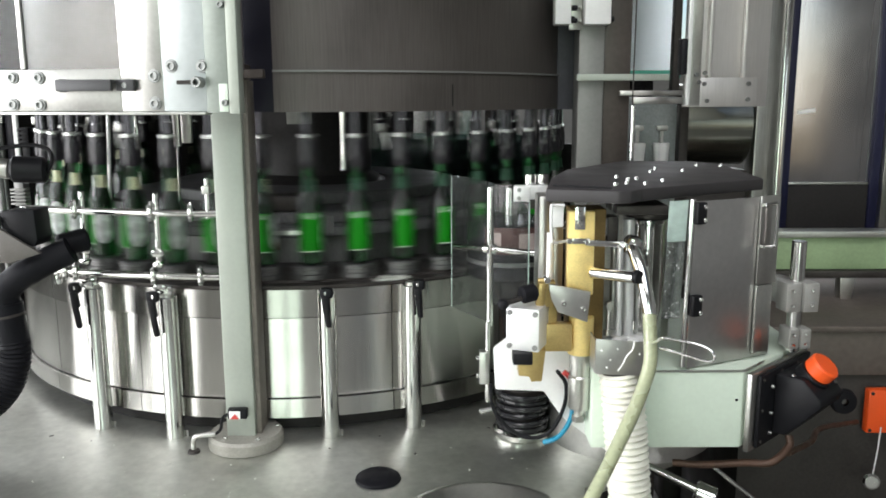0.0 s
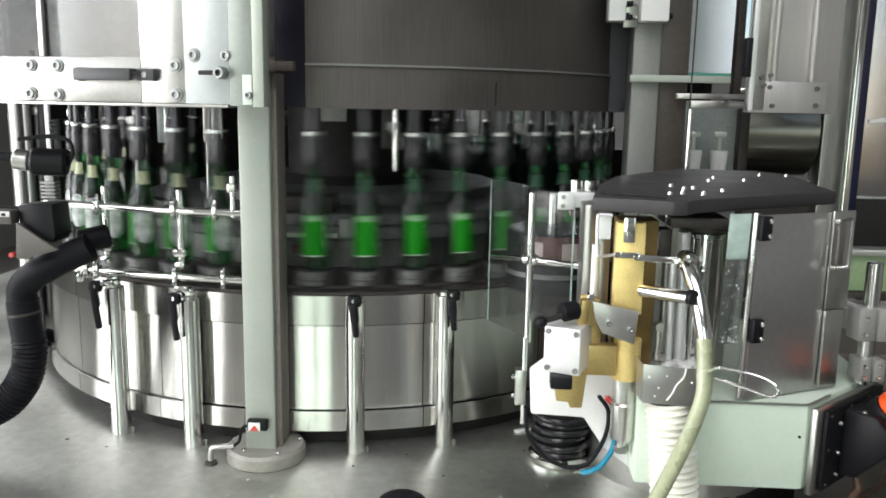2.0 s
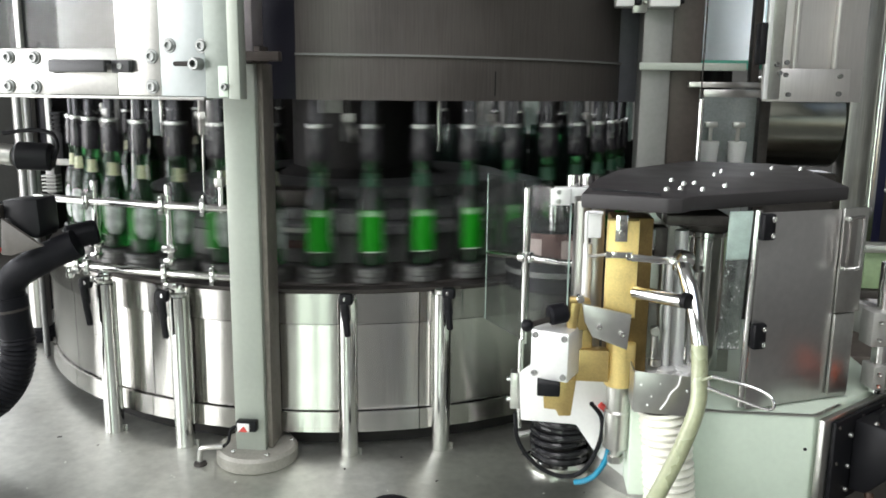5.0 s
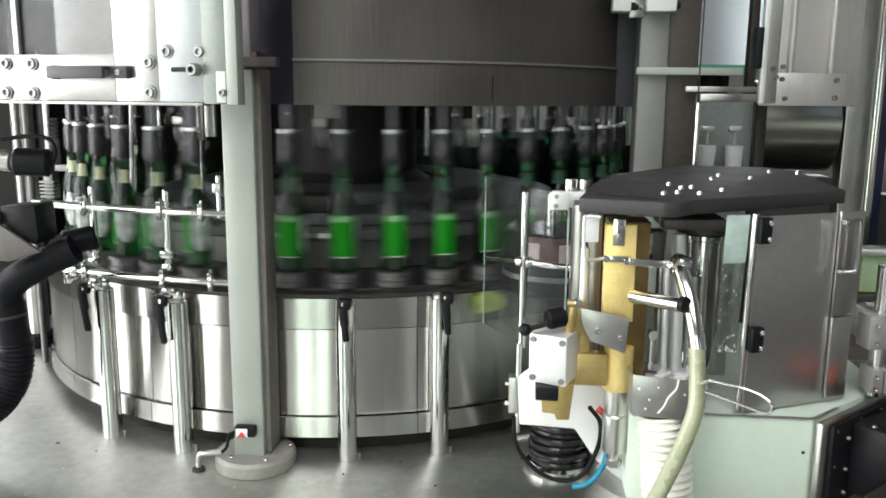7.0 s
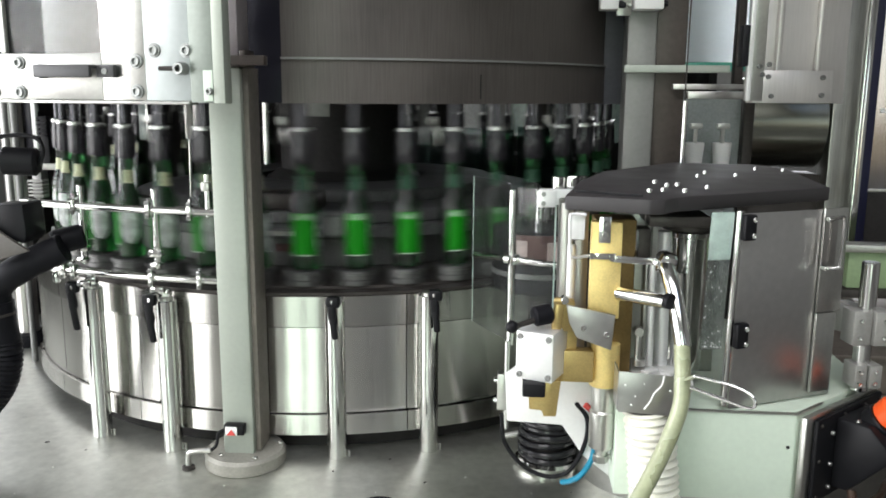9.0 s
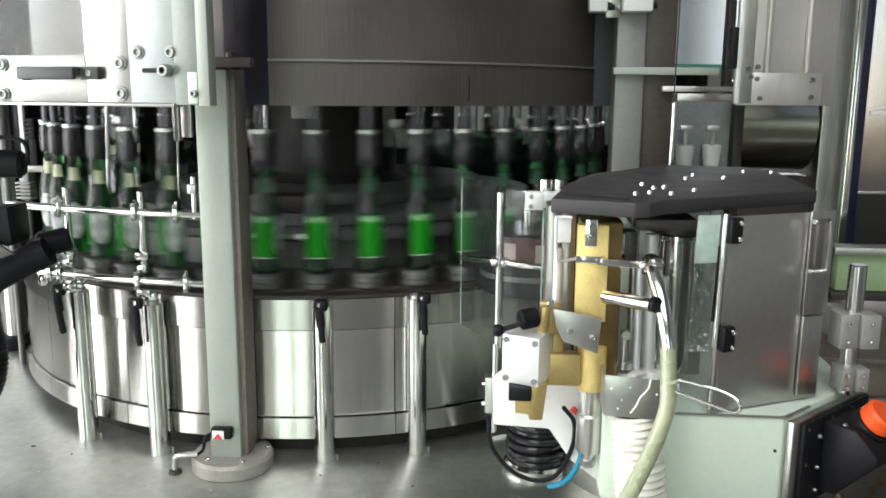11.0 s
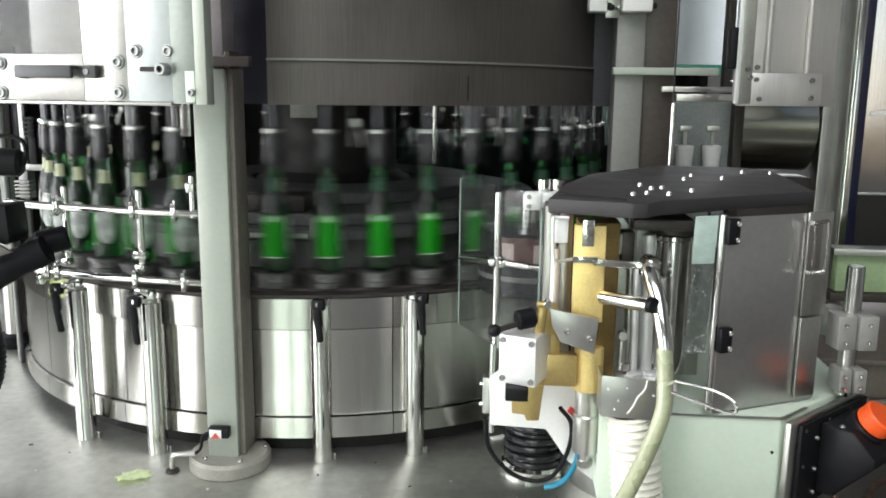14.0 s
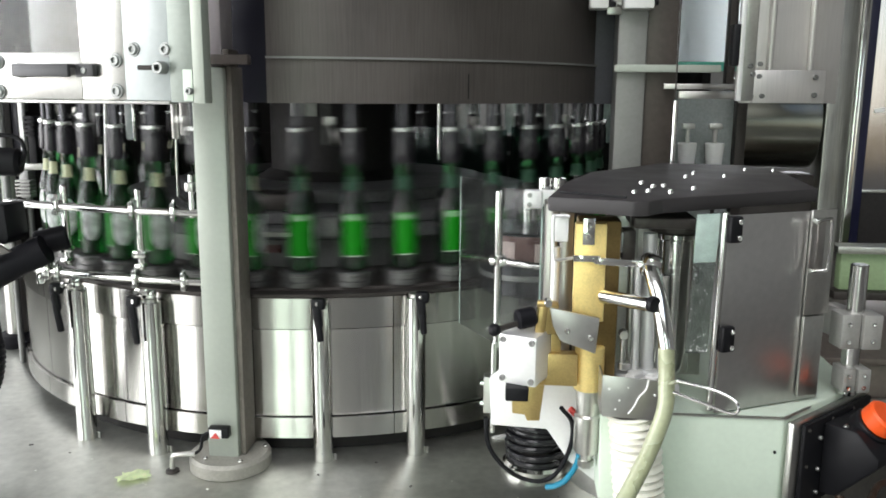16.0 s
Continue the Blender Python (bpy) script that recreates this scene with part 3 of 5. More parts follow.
for x, r in ((-1.478, 0.009), (-1.448, 0.011)):
    part("rod", rod(r, (x, 2.7, 1.20), (x, 2.7, 1.64), 14), PUCK, lamp_stand, "dull upright rod")
part("blue_panel", span(-1.425, -1.396, 2.72, 2.728, 1.36, 1.64, 0.001), NAVY, lamp_stand, "blue-black panel")
part("white_strip", span(-1.394, -1.38, 2.705, 2.72, 1.40, 1.60, 0.002), WHITE, lamp_stand, "white plastic strip")
part("base_bar", span(-1.49, -1.33, 2.715, 2.735, 1.34, 1.36, 0.002), STEEL, lamp_stand)
part("leg", rod(0.01, (-1.463, 2.725, TOP), (-1.463, 2.725, 1.3395), 12), PUCK, lamp_stand, "dull steel leg")
for k in range(5):
    part("fin", span(-1.376, -1.344, 2.70, 2.735, 1.445 + 0.0135 * k, 1.4525 + 0.0135 * k, 0.001), BLACK, lamp_stand, "black cooling fin")
    part("fin", span(-1.415, -1.365, 2.69, 2.725, 1.258 + 0.0115 * k, 1.264 + 0.0115 * k, 0.001), REARPAINT, lamp_stand, "pale cooling fin")
part("fin_core", merge(span(-1.372, -1.348, 2.712, 2.737, 1.361, 1.508, 0.001)), BLACK, lamp_stand)
part("fin_core", span(-1.405, -1.375, 2.70, 2.74, 1.252, 1.339, 0.001), PUCK, lamp_stand)


def on_ring(r, a, z):
    return (C[0] + r * math.cos(radians(a)), C[1] + r * math.sin(radians(a)), z)


def clamp(parent, x, z):
    """A split clamp round the rail: an oval cheek with two screws, and a set screw on top."""
    y = rail_y(x)
    ring = merge(rod(0.0155, (x - 0.007, y, z), (x + 0.007, y, z), 16, 0.003), box((0.013, 0.012, 0.046), (x, y - 0.011, z + 0.002), 0, 0.005))
    c = part("clamp", ring, CHROME, parent)
    for dz in (-0.014, 0.018):
        bolt("screw", (x, y - 0.017, z + dz), FRONT, c, 0.005, 0.005, SCREWS)
    part("screw", rod(0.004, (x, y - 0.004, z + 0.014), (x, y - 0.004, z + 0.03), 8), CHROME, c)


def rail_y(x):
    return 3.78 - (2.89 - (x + 0.49) ** 2) ** 0.5


rail = thing("guard_rail", (*on_ring(1.05, -108, 1.146),), "polished steel guard rail with clamps before the bottles", "guard rail")
for z, x0 in ((1.311, -1.13), (1.146, -1.045)):
    part("rail_bar", tube([(x, rail_y(x), z) for x in np.linspace(x0, -0.562, 9)], 0.0095, 14), CHROME, rail)
for x, z in ((-0.962, 1.311), (-0.747, 1.311), (-0.64, 1.311), (-1.005, 1.146), (-0.973, 1.146), (-0.749, 1.146), (-0.623, 1.146)):
    clamp(rail, x, z)
for x in (-0.944, -0.736):
    y = rail_y(x) + 0.006
    part("upright_pin", rod(0.0085, (x, y, 1.165), (x, y, 1.362), 14, 0.002), CHROME, rail)
    part("pin_joint", merge(box((0.03, 0.026, 0.014), (x, y - 0.004, 1.205), 5, 0.004), box((0.026, 0.022, 0.012), (x, y - 0.006, 1.178), -8, 0.004)), CHROME, rail)
    for dx, dy, z in ((0.002, 0.014, 1.208), (0.004, 0.02, 1.118)):
        saddle = part("saddle", box((0.034, 0.01, 0.018), (x + dx, y - dy, z), 0, 0.005), CHROME, rail)
        for e in (-0.0115, 0.0115):
            bolt("saddle_screw", (x + dx + e, y - dy - 0.005, z), FRONT, saddle, 0.0048, 0.004, SCREWS)
x, y = -0.598, rail_y(-0.598)
part("upright_pin", rod(0.006, (x, y, 1.30), (x, y, 1.40), 12), CHROME, rail)
part("block", box((0.02, 0.02, 0.022), (x, y - 0.004, 1.372), 0, 0.003), STEEL, rail)

# ---- guard door ----
door = thing("guard_door", (-0.418, 1.738, 1.569), "stainless steel guard door with a clear window and black handle", "guard door")
DM = pose(-0.418, 1.738, 1.569, 0, 0, -11)


def on_door(u0, u1, z0, z1, d0, d1, bevel=0.0015):
    bm = span(-u1, -u0, d0, d1, z0, z1, bevel)
    bmesh.ops.transform(bm, matrix=DM, verts=bm.verts)
    return bm


def door_at(u, z, d=0.0):
    return DM @ Vector((-u, d, z))


DN = DM.to_3x3() @ Vector((0, -1, 0))
part("edge_strip", on_door(0.0, 0.0235, -0.001, 0.9, -0.006, 0.02), PAINT, door, "grey-green edge strip")
part("hinge_strip", on_door(0.026, 0.075, 0.0, 0.9, -0.001, 0.012), HINGE, door, "dull grey-green hinge strip")
part("striker", on_door(0.026, 0.046, 0.003, 0.06, -0.004, -0.0015, 0.0008), GREENISH, door, "pale striker plate")
part("stile", on_door(0.076, 0.174, 0.003, 0.9, 0.002, 0.012), DOORPALE, door, "pale grey stile")
part("stile", on_door(0.175, 0.273, 0.003, 0.9, 0.004, 0.012), STEEL, door)
part("rail", on_door(0.274, 1.3, 0.003, 0.093, 0.004, 0.012), STEEL, door)
part("bottom_lip", on_door(0.079, 1.3, -0.004, 0.002, -0.002, 0.03), STEEL, door)
part("divider", on_door(0.498, 0.510, 0.0945, 0.9, 0.004, 0.014), STEEL, door)
pane = part("pane", on_door(0.2735, 1.3, 0.09, 0.9, 0.0135, 0.0165, 0), CLEAR, door, "clear plastic window sheet")
pane.visible_shadow = False
handle = part("handle", merge(on_door(0.275, 0.405, 0.046, 0.066, -0.032, -0.022, 0.0025), on_door(0.275, 0.405, 0.063, 0.07, -0.031, -0.006, 0.002)), CHARCOAL, door, "charcoal angled bow handle")
part("handle_foot", on_door(0.236, 0.276, 0.046, 0.07, -0.01, 0.0035, 0.002), CHARCOAL, handle)
part("handle_foot", on_door(0.400, 0.406, 0.044, 0.072, -0.02, 0.0035, 0.002), SCREWS, handle, "bare metal handle end")
bolt("handle_screw", door_at(0.256, 0.058, -0.01), DN, handle, 0.006, 0.003, WASHER)
for u, z in ((0.193, 0.077), (0.194, 0.02), (0.466, 0.075), (0.468, 0.017), (0.530, 0.076), (0.534, 0.018), (0.152, 0.097), (0.082, 0.096)):
    b = bolt("door_screw", door_at(u, z, 0.004), DN, door, 0.0105, 0.009, WASHER)
    part("washer", merge(rod(0.014, door_at(u, z, 0.0045), door_at(u, z, -0.0005), 20)), WASHER, b)
bolt("latch_screw", door_at(0.089, 0.063, 0.002), DN, door, 0.012, 0.022, WASHER)
part("latch_pin", rod(0.0045, door_at(0.094, 0.063, -0.012), door_at(0.134, 0.063, -0.012), 10), DARK, door, "dark latch pin")
for z in (0.021, 0.218):
    bolt("strip_screw", door_at(0.032, z, -0.004), DN, door, 0.007, 0.008, WASHER)

# ---- stationary parts inside the carousel ----
inner = thing("inner_guide_table", (C[0], C[1], 1.2), "dull grey steel guide table inside the ring of bottles", "guide table")
part("disc", lathe([(0.29, 1.20), (0.76, 1.20), (0.765, 1.205), (0.765, 1.228), (0.76, 1.232), (0.29, 1.232), (0.29, 1.20)], (*C, 0), 90), COVER, inner)
part("step", lathe([(0.29, 1.2325), (0.70, 1.2325), (0.705, 1.236), (0.705, 1.262), (0.70, 1.266), (0.29, 1.266)], (*C, 0), 90), COVER, inner, "raised grey step")
part("step", lathe([(0.29, 1.2665), (0.52, 1.2665), (0.525, 1.27), (0.525, 1.30), (0.52, 1.304), (0.29, 1.304)], (*C, 0), 90), COVER, inner, "raised grey step")
part("edge_strip", sector(0.766, 0.772, 1.211, 1.222, -94.5, -83, 12), STEEL, inner, "bright steel edge strip")
part("guide_shoe", sector(0.766, 0.778, 1.214, 1.263, -82.5, -77, 8), PUCK, inner, "dull steel guide shoe")
part("support", lathe([(0.3, 1.118), (0.72, 1.119), (0.72, 1.199), (0.3, 1.199)], (*C, 0), 60), PUCK, inner)
smoked = part("smoked_sheet", sector(0.80, 0.803, 1.2, 1.455, 2, 40, 16), SMOKED, inner, "smoked clear inner guard")
smoked.visible_shadow = False
smoked = part("smoked_sheet", sector(0.80, 0.803, 1.2, 1.44, 42, 82, 16), SMOKED, inner, "smoked clear inner guard")
smoked.visible_shadow = False
part("sheet_rail", sector(0.762, 0.81, 1.19, 1.1995, 0, 84, 30), DARK, inner, "dark rail under the smoked guard")
part("gear_cover", span(-0.62, -0.42, 2.43, 2.54, 1.2665, 1.315, 0.01), DARK, inner, "dark gear cover")
part("red_tag", box((0.05, 0.004, 0.022), (-0.505, 2.394, 1.17), 0, 0.001), DULLRED, inner, "small dull red tag")

stand = thing("inner_nozzle_stand", (-0.9, 2.5, 1.232), "pale steel rods, a blue plate and a bracket behind the bells", "bracket")
part("pale_rod", rod(0.006, (-1.0, 2.47, 1.30), (-0.985, 2.47, 1.60), 12), ALU, stand, "pale upright rod")
part("foot_bar", tube([(-1.0, 2.47, 1.305), (-0.96, 2.6, 1.27), (-0.90, 2.72, 1.2335)], 0.006, 8), DARK, stand)
part("blue_plate", span(-0.93, -0.907, 2.46, 2.466, 1.455, 1.60, 0.001), SMOKEPANE, stand, "blue-grey plate")
part("plate_edge", span(-0.9065, -0.899, 2.455, 2.47, 1.452, 1.60, 0.001), CHROME, stand, "bright plate edge")
part("bracket", merge(span(-0.79, -0.77, 2.44, 2.46, 1.46, 1.60, 0.002), span(-0.766, -0.735, 2.44, 2.452, 1.47, 1.60, 0.002)), SATIN, stand, "steel bracket")
part("thin_rod", rod(0.004, (-0.785, 2.45, 1.30), (-0.782, 2.45, 1.459), 10), STEEL, stand)
part("thin_rod", rod(0.004, (-0.785, 2.452, 1.303), (-0.78, 2.60, 1.233), 8), STEEL, stand)
part("grey_plate", span(-0.452, -0.38, 2.42, 2.426, 1.525, 1.60, 0.001), REARPAINT, stand, "grey plate with two screws")

label_drum = thing("label_drum", (0.185, 2.235, 1.12), "dark label drum with faded red labels behind the clear guard", "drum")
part("drum", lathe([(0, 0), (0.112, 0.0), (0.117, 0.004), (0.117, 0.148), (0.112, 0.153), (0, 0.153)], (0.185, 2.235, 1.12), 48), POLISHED_DARK, label_drum)
part("red_labels", lathe([(0.1175, 0.0), (0.119, 0.0), (0.119, 0.07), (0.1175, 0.07)], (0.185, 2.235, 1.195), 30, -128, -50), DULLRED, label_drum, "band of faded red labels")
part("pale_label", lathe([(0.1195, 0.0), (0.1202, 0.0), (0.1202, 0.05), (0.1195, 0.05)], (0.185, 2.235, 1.2), 8, -84, -58), PINKLABEL, label_drum, "pale pink label")
part("pale_label", lathe([(0.1195, 0.0), (0.1202, 0.0), (0.1202, 0.042), (0.1195, 0.042)], (0.185, 2.235, 1.21), 8, -124, -106), PINKLABEL, label_drum, "pale pink label")
part("bright_cap", rod(0.02, (0.185, 2.235, 1.2735), (0.185, 2.235, 1.36), 24), CHROME, label_drum)
part("ring", lathe([(0.1175, 0.0), (0.1195, 0.0), (0.1195, 0.012), (0.1175, 0.012)], (0.185, 2.235, 1.16), 40), PUCK, label_drum)

# ---- clear guard ----
guard = thing("clear_guard", (0.116, 2.008, 1.05), "scratched clear plastic guard hinged on a polished rod", "guard")
part("hinge_rod", rod(0.0085, (0.116, 2.008, 1.035), (0.116, 2.008, 1.385), 16), CHROME, guard)
for quad, y in (([(0.022, 2.16), (0.108, 2.012), (0.111, 2.014), (0.025, 2.162)], 0), ([(0.124, 2.006), (0.206, 1.965), (0.2075, 1.968), (0.1255, 2.009)], 0)):
    sheet = part("sheet", prism(quad, 1.045 if quad[0][0] < 0.1 else 1.09, 1.398 if quad[0][0] < 0.1 else 1.39, 0), GUARDSHEET, guard)
    sheet.visible_shadow = False
for p, q, z0, z1 in (((0.0215, 2.160), (0.025, 2.164), 1.045, 1.398), ((0.2055, 1.9635), (0.209, 1.967), 1.09, 1.39)):
    part("sheet_edge", span(p[0], q[0], p[1], q[1], z0, z1, 0), PALEPLASTIC, guard, "cut edge of the sheet")
part("cross_rod", tube([(0.03, 2.13, 1.215), (0.116, 2.02, 1.23), (0.18, 1.985, 1.228), (0.245, 1.965, 1.226)], 0.008, 12), CHROME, guard)
part("joint", merge(rod(0.013, (0.10, 2.015, 1.232), (0.132, 2.0, 1.232), 14, 0.003), box((0.016, 0.02, 0.022), (0.116, 2.0, 1.232), 20, 0.004)), CHROME, guard)
part("lower_rod", rod(0.0065, (0.111, 1.995, 0.84), (0.111, 1.995, 1.05), 12), CHROME, guard)
lug = part("lug", box((0.026, 0.03, 0.085), (0.103, 2.0, 0.93), 0, 0.003), STEEL, guard)
for z in (0.908, 0.955):
    part("screw", rod(0.006, (0.082, 1.995, z), (0.092, 1.995, z), 10), CHROME, lug)

# ---- labelling unit ----
unit = thing("labelling_unit", (0.5, 1.95, TOP), "labelling unit with black top plate, brass gripper and pale green box", "labelling machine")
top = part("top_plate", prism([(0.207, 1.655), (0.309, 1.625), (0.345, 1.612), (0.372, 1.618), (0.40, 1.655), (0.722, 1.855), (0.765, 2.26), (0.715, 2.36), (0.52, 2.39), (0.315, 2.11), (0.25, 1.90)], 1.392, 1.418, 0.004), PLATE, unit, "black anodised top plate")
for x, y in ((0.395, 1.878), (0.43, 1.833), (0.425, 1.73), (0.36, 1.718), (0.388, 1.74), (0.538, 2.095), (0.478, 1.794), (0.592, 2.043), (0.735, 2.19), (0.675, 2.2), (0.408, 1.819), (0.506, 2.013)):
    bolt("plate_screw", (x, y, 1.4185), UP, top, 0.0052, 0.006)
part("front_lip", prism([(0.226, 1.699), (0.337, 1.641), (0.339, 1.645), (0.228, 1.703)], 1.4185, 1.4225, 0), BLACK, top, "narrow raised lip")
part("box", prism([(0.315, 1.667), (0.634, 1.667), (0.825, 1.85), (0.825, 2.3), (0.40, 2.3), (0.315, 2.0)], 0.858, 1.032, 0.004), GREENISH, unit, "pale green painted gear box")
part("lid_seam", prism([(0.40, 1.664), (0.636, 1.664), (0.70, 1.728), (0.40, 1.728)], 1.0285, 1.0315, 0), STEEL, unit)
part("box_screw", rod(0.003, (0.622, 1.664, 0.966), (0.622, 1.668, 0.966), 8), BLACK, unit)
part("pedestal", lathe([(0, TOP), (0.225, TOP), (0.225, 0.79), (0.215, 0.80), (0, 0.80)], (0.50, 2.15, 0), 64), STEEL, unit, "round satin steel pedestal")
part("neck", lathe([(0, 0.8), (0.12, 0.8), (0.12, 0.8575), (0, 0.8575)], (0.52, 2.13, 0), 32), DARK, unit)

# end plate and reservoir: n points out of the end, e along it
EM = Matrix(((0.694, 0.72, 0, 0.637), (-0.72, 0.694, 0, 1.662), (0, 0, 1, 0), (0, 0, 0, 1)))


def on_end(outline, e0, e1, bevel=0.003):
    """An outline in n and z, drawn from e0 to e1 along the end plate."""
    bm = prism(outline, -e1, -e0, bevel, pose(0, 0, 0, 90))
    bmesh.ops.transform(bm, matrix=EM, verts=bm.verts)
    return bm


def end_at(n, e, z):
    return EM @ Vector((n, e, z))


part("end_frame", on_end([(0.001, 0.852), (0.014, 0.852), (0.014, 1.026), (0.001, 1.026)], 0.0, 0.275), STEEL, unit, "grey end frame")
plate = part("end_plate", on_end([(0.0145, 0.858), (0.024, 0.858), (0.024, 1.02), (0.0145, 1.02)], 0.022, 0.272), BLACK, unit, "black plastic end plate")
for e, z in ((0.035, 0.87), (0.035, 0.94), (0.035, 1.008), (0.12, 1.01), (0.2, 1.01), (0.26, 1.008)):
    bolt("plate_screw", end_at(0.024, e, z), EM.to_3x3() @ Vector((1, 0, 0)), plate, 0.0036, 0.003, DARK)
tank = part("reservoir", on_end([(0.0245, 0.876), (0.055, 0.878), (0.125, 0.957), (0.125, 0.974), (0.085, 1.012), (0.0245, 1.012)], 0.085, 0.2, 0.006), BLACK, unit, "black plastic lubricant reservoir")
AX = (EM.to_3x3() @ Vector((0.62, 0.0, 0.78))).normalized()
NK = end_at(0.08, 0.14, 1.003)
part("neck", rod(0.036, NK - AX * 0.01, NK + AX * 0.016, 28, 0.003), BLACK, tank)
cap = part("cap", rod(0.0325, NK + AX * 0.016, NK + AX * 0.047, 18, 0.004), ORANGE, tank, "orange screw cap")
for e, n, z in ((0.095, 0.06, 1.012), (0.192, 0.11, 0.987)):
    bolt("tank_screw", end_at(n, e, z), AX, tank, 0.0042, 0.004, SCREWS)
for e, z in ((0.075, 0.88), (0.075, 0.925), (0.075, 0.985)):
    bolt("flange_screw", end_at(0.0245, e, z), EM.to_3x3() @ Vector((1, 0, 0)), plate, 0.0042, 0.005, SCREWS)
part("drain", tube([end_at(0.05, 0.12, 0.868), end_at(0.055, 0.11, 0.845), end_at(0.04, 0.06, 0.82), (0.66, 1.70, 0.808), (0.58, 1.73, 0.79), (0.517, 1.75, 0.786)], 0.0085, 12), RUST, unit, "brown stained drain pipe")
part("drain_branch", tube([end_at(0.055, 0.11, 0.83), (0.86, 1.82, 0.805), (0.942, 1.95, 0.782), (1.163, 2.2, 0.696)], 0.007, 10), RUST, unit, "brown stained branch pipe")
part("shaft", merge(rod(0.011, (0.47, 1.86, 0.735), (0.60, 1.80, 0.69)), rod(0.027, (0.59, 1.805, 0.69), (0.632, 1.788, 0.677), 24, 0.004)), CHROME, unit)
part("thin_rod", rod(0.005, (0.63, 1.82, 0.745), (0.80, 1.76, 0.62), 10), CHROME, unit)

# gripper column
part("steel_column", span(0.206, 0.232, 1.76, 1.84, 1.06, 1.391, 0.004), SATIN, unit)
part("steel_column", span(0.234, 0.2605, 1.762, 1.84, 1.06, 1.391, 0.004), SATIN, unit)
part("hook_plate", span(0.2175, 0.2435, 1.647, 1.653, 1.341, 1.389, 0.003), WHITE, unit)
part("wire_hook", tube([(0.2435, 1.642, 1.386), (0.222, 1.64, 1.387), (0.2165, 1.638, 1.38), (0.2185, 1.638, 1.322), (0.225, 1.64, 1.311), (0.2535, 1.664, 1.310)], 0.003, 8), ALU, unit)
part("thin_column", rod(0.008, (0.226, 1.715, 1.06), (0.226, 1.715, 1.32), 14), ALU, unit, "pale thin column")
brass = part("brass_block", span(0.2565, 0.311, 1.67, 1.69, 1.195, 1.37, 0.002), BRASS, unit, "worn brass gripper face")
# Brown side of the brass block; its shadow is put into the darker bronze.
part("bronze_block", span(0.264, 0.338, 1.692, 1.76, 1.08, 1.372, 0.003), BRONZE, unit, "brown bronze side of the gripper, darkened for its shadow")
clip = part("clip", span(0.269, 0.29, 1.6655, 1.6695, 1.333, 1.38, 0.001), CHROME, unit)
for z in (1.347, 1.367):
    bolt("clip_screw", (0.28, 1.6655, z), FRONT, clip, 0.0055, 0.005)
strap = part("strap", merge(box((0.046, 0.005, 0.0115), (0.277, 1.663, 1.310), 0, 0.001), box((0.095, 0.006, 0.0125), (0.344, 1.662, 1.304), 0, 0.001, (0, 4, 6))), CHROME, unit)
for x in (0.259, 0.294):
    bolt("strap_screw", (x, 1.6605, 1.3105 if x < 0.27 else 1.307), FRONT, strap, 0.006, 0.005)
shield_plate = part("cover_plate", upright([(0.216, 1.223), (0.222, 1.19), (0.236, 1.163), (0.298, 1.141), (0.303, 1.206)], 1.652, 1.658), SPLASH, unit)
for x, z in ((0.248, 1.182), (0.289, 1.17)):
    bolt("cover_screw", (x, 1.652, z), FRONT, shield_plate, 0.0055, 0.005)
part("brass_bush", lathe([(0, 0), (0.026, 0), (0.028, 0.003), (0.028, 0.082), (0.024, 0.085), (0, 0.085)], (0.2925, 1.70, 1.06), 28), BRASS, unit, "round brass bush")
part("brass_arm", span(0.19, 0.27, 1.672, 1.70, 1.072, 1.132, 0.003), OCHRE, unit, "dull brass arm")
part("cylinder", lathe([(0, 0), (0.01, 0), (0.012, 0.016), (0.022, 0.018), (0.0245, 0.022), (0.0245, 0.09), (0.0215, 0.094), (0.0225, 0.1), (0.0225, 0.152), (0, 0.152)], (0.294, 1.705, 0.917), 28), STEEL, unit, "satin steel cylinder")
part("nut", lathe([(0, 0), (0.014, 0), (0.015, 0.003), (0.015, 0.014), (0, 0.014)], (0.294, 1.705, 0.905), 6), STEEL, unit)
part("black_grip_bar", merge(rod(0.0125, (0.308, 1.665, 1.2435), (0.378, 1.588, 1.250), 20)), CHROME, unit, "polished bar")
part("bar_end", rod(0.0135, (0.3775, 1.5885, 1.252), (0.385, 1.58, 1.2516), 20), BLACK, unit, "black bar end")

# valve head
VM = pose(0.177, 1.668, 1.132, 0, 0, -22)
vb = box((0.070, 0.085, 0.09), (0, 0, 0), 0, 0.003)
bmesh.ops.transform(vb, matrix=VM, verts=vb.verts)
valve = part("valve_head", vb, ALU, unit, "pale cast aluminium valve head")
for x, z in ((-0.027, 0.035), (0.027, 0.035), (-0.027, -0.035), (0.027, -0.035)):
    bolt("valve_screw", VM @ Vector((x, -0.0425, z)), VM.to_3x3() @ Vector((0, -1, 0)), valve, 0.0055, 0.004, SCREWS)
part("valve_back", span(0.205, 0.24, 1.685, 1.73, 1.09, 1.175, 0.003), OCHRE, valve, "dull brass valve body")
part("black_switch", span(0.142, 0.182, 1.612, 1.65, 1.062, 1.0865, 0.003), BLACK, valve, "black switch")
part("brass_foot", upright([(0.145, 1.074), (0.153, 1.066), (0.155, 1.034), (0.177, 1.032), (0.181, 1.021), (0.203, 1.022), (0.210, 1.089), (0.172, 1.089), (0.170, 1.07)], 1.628, 1.672), OCHRE, valve, "stepped brass foot")
part("knob_stem", rod(0.005, (0.122, 1.622, 1.188), (0.165, 1.64, 1.197), 10), DARK, valve)
kn = bmesh.new()
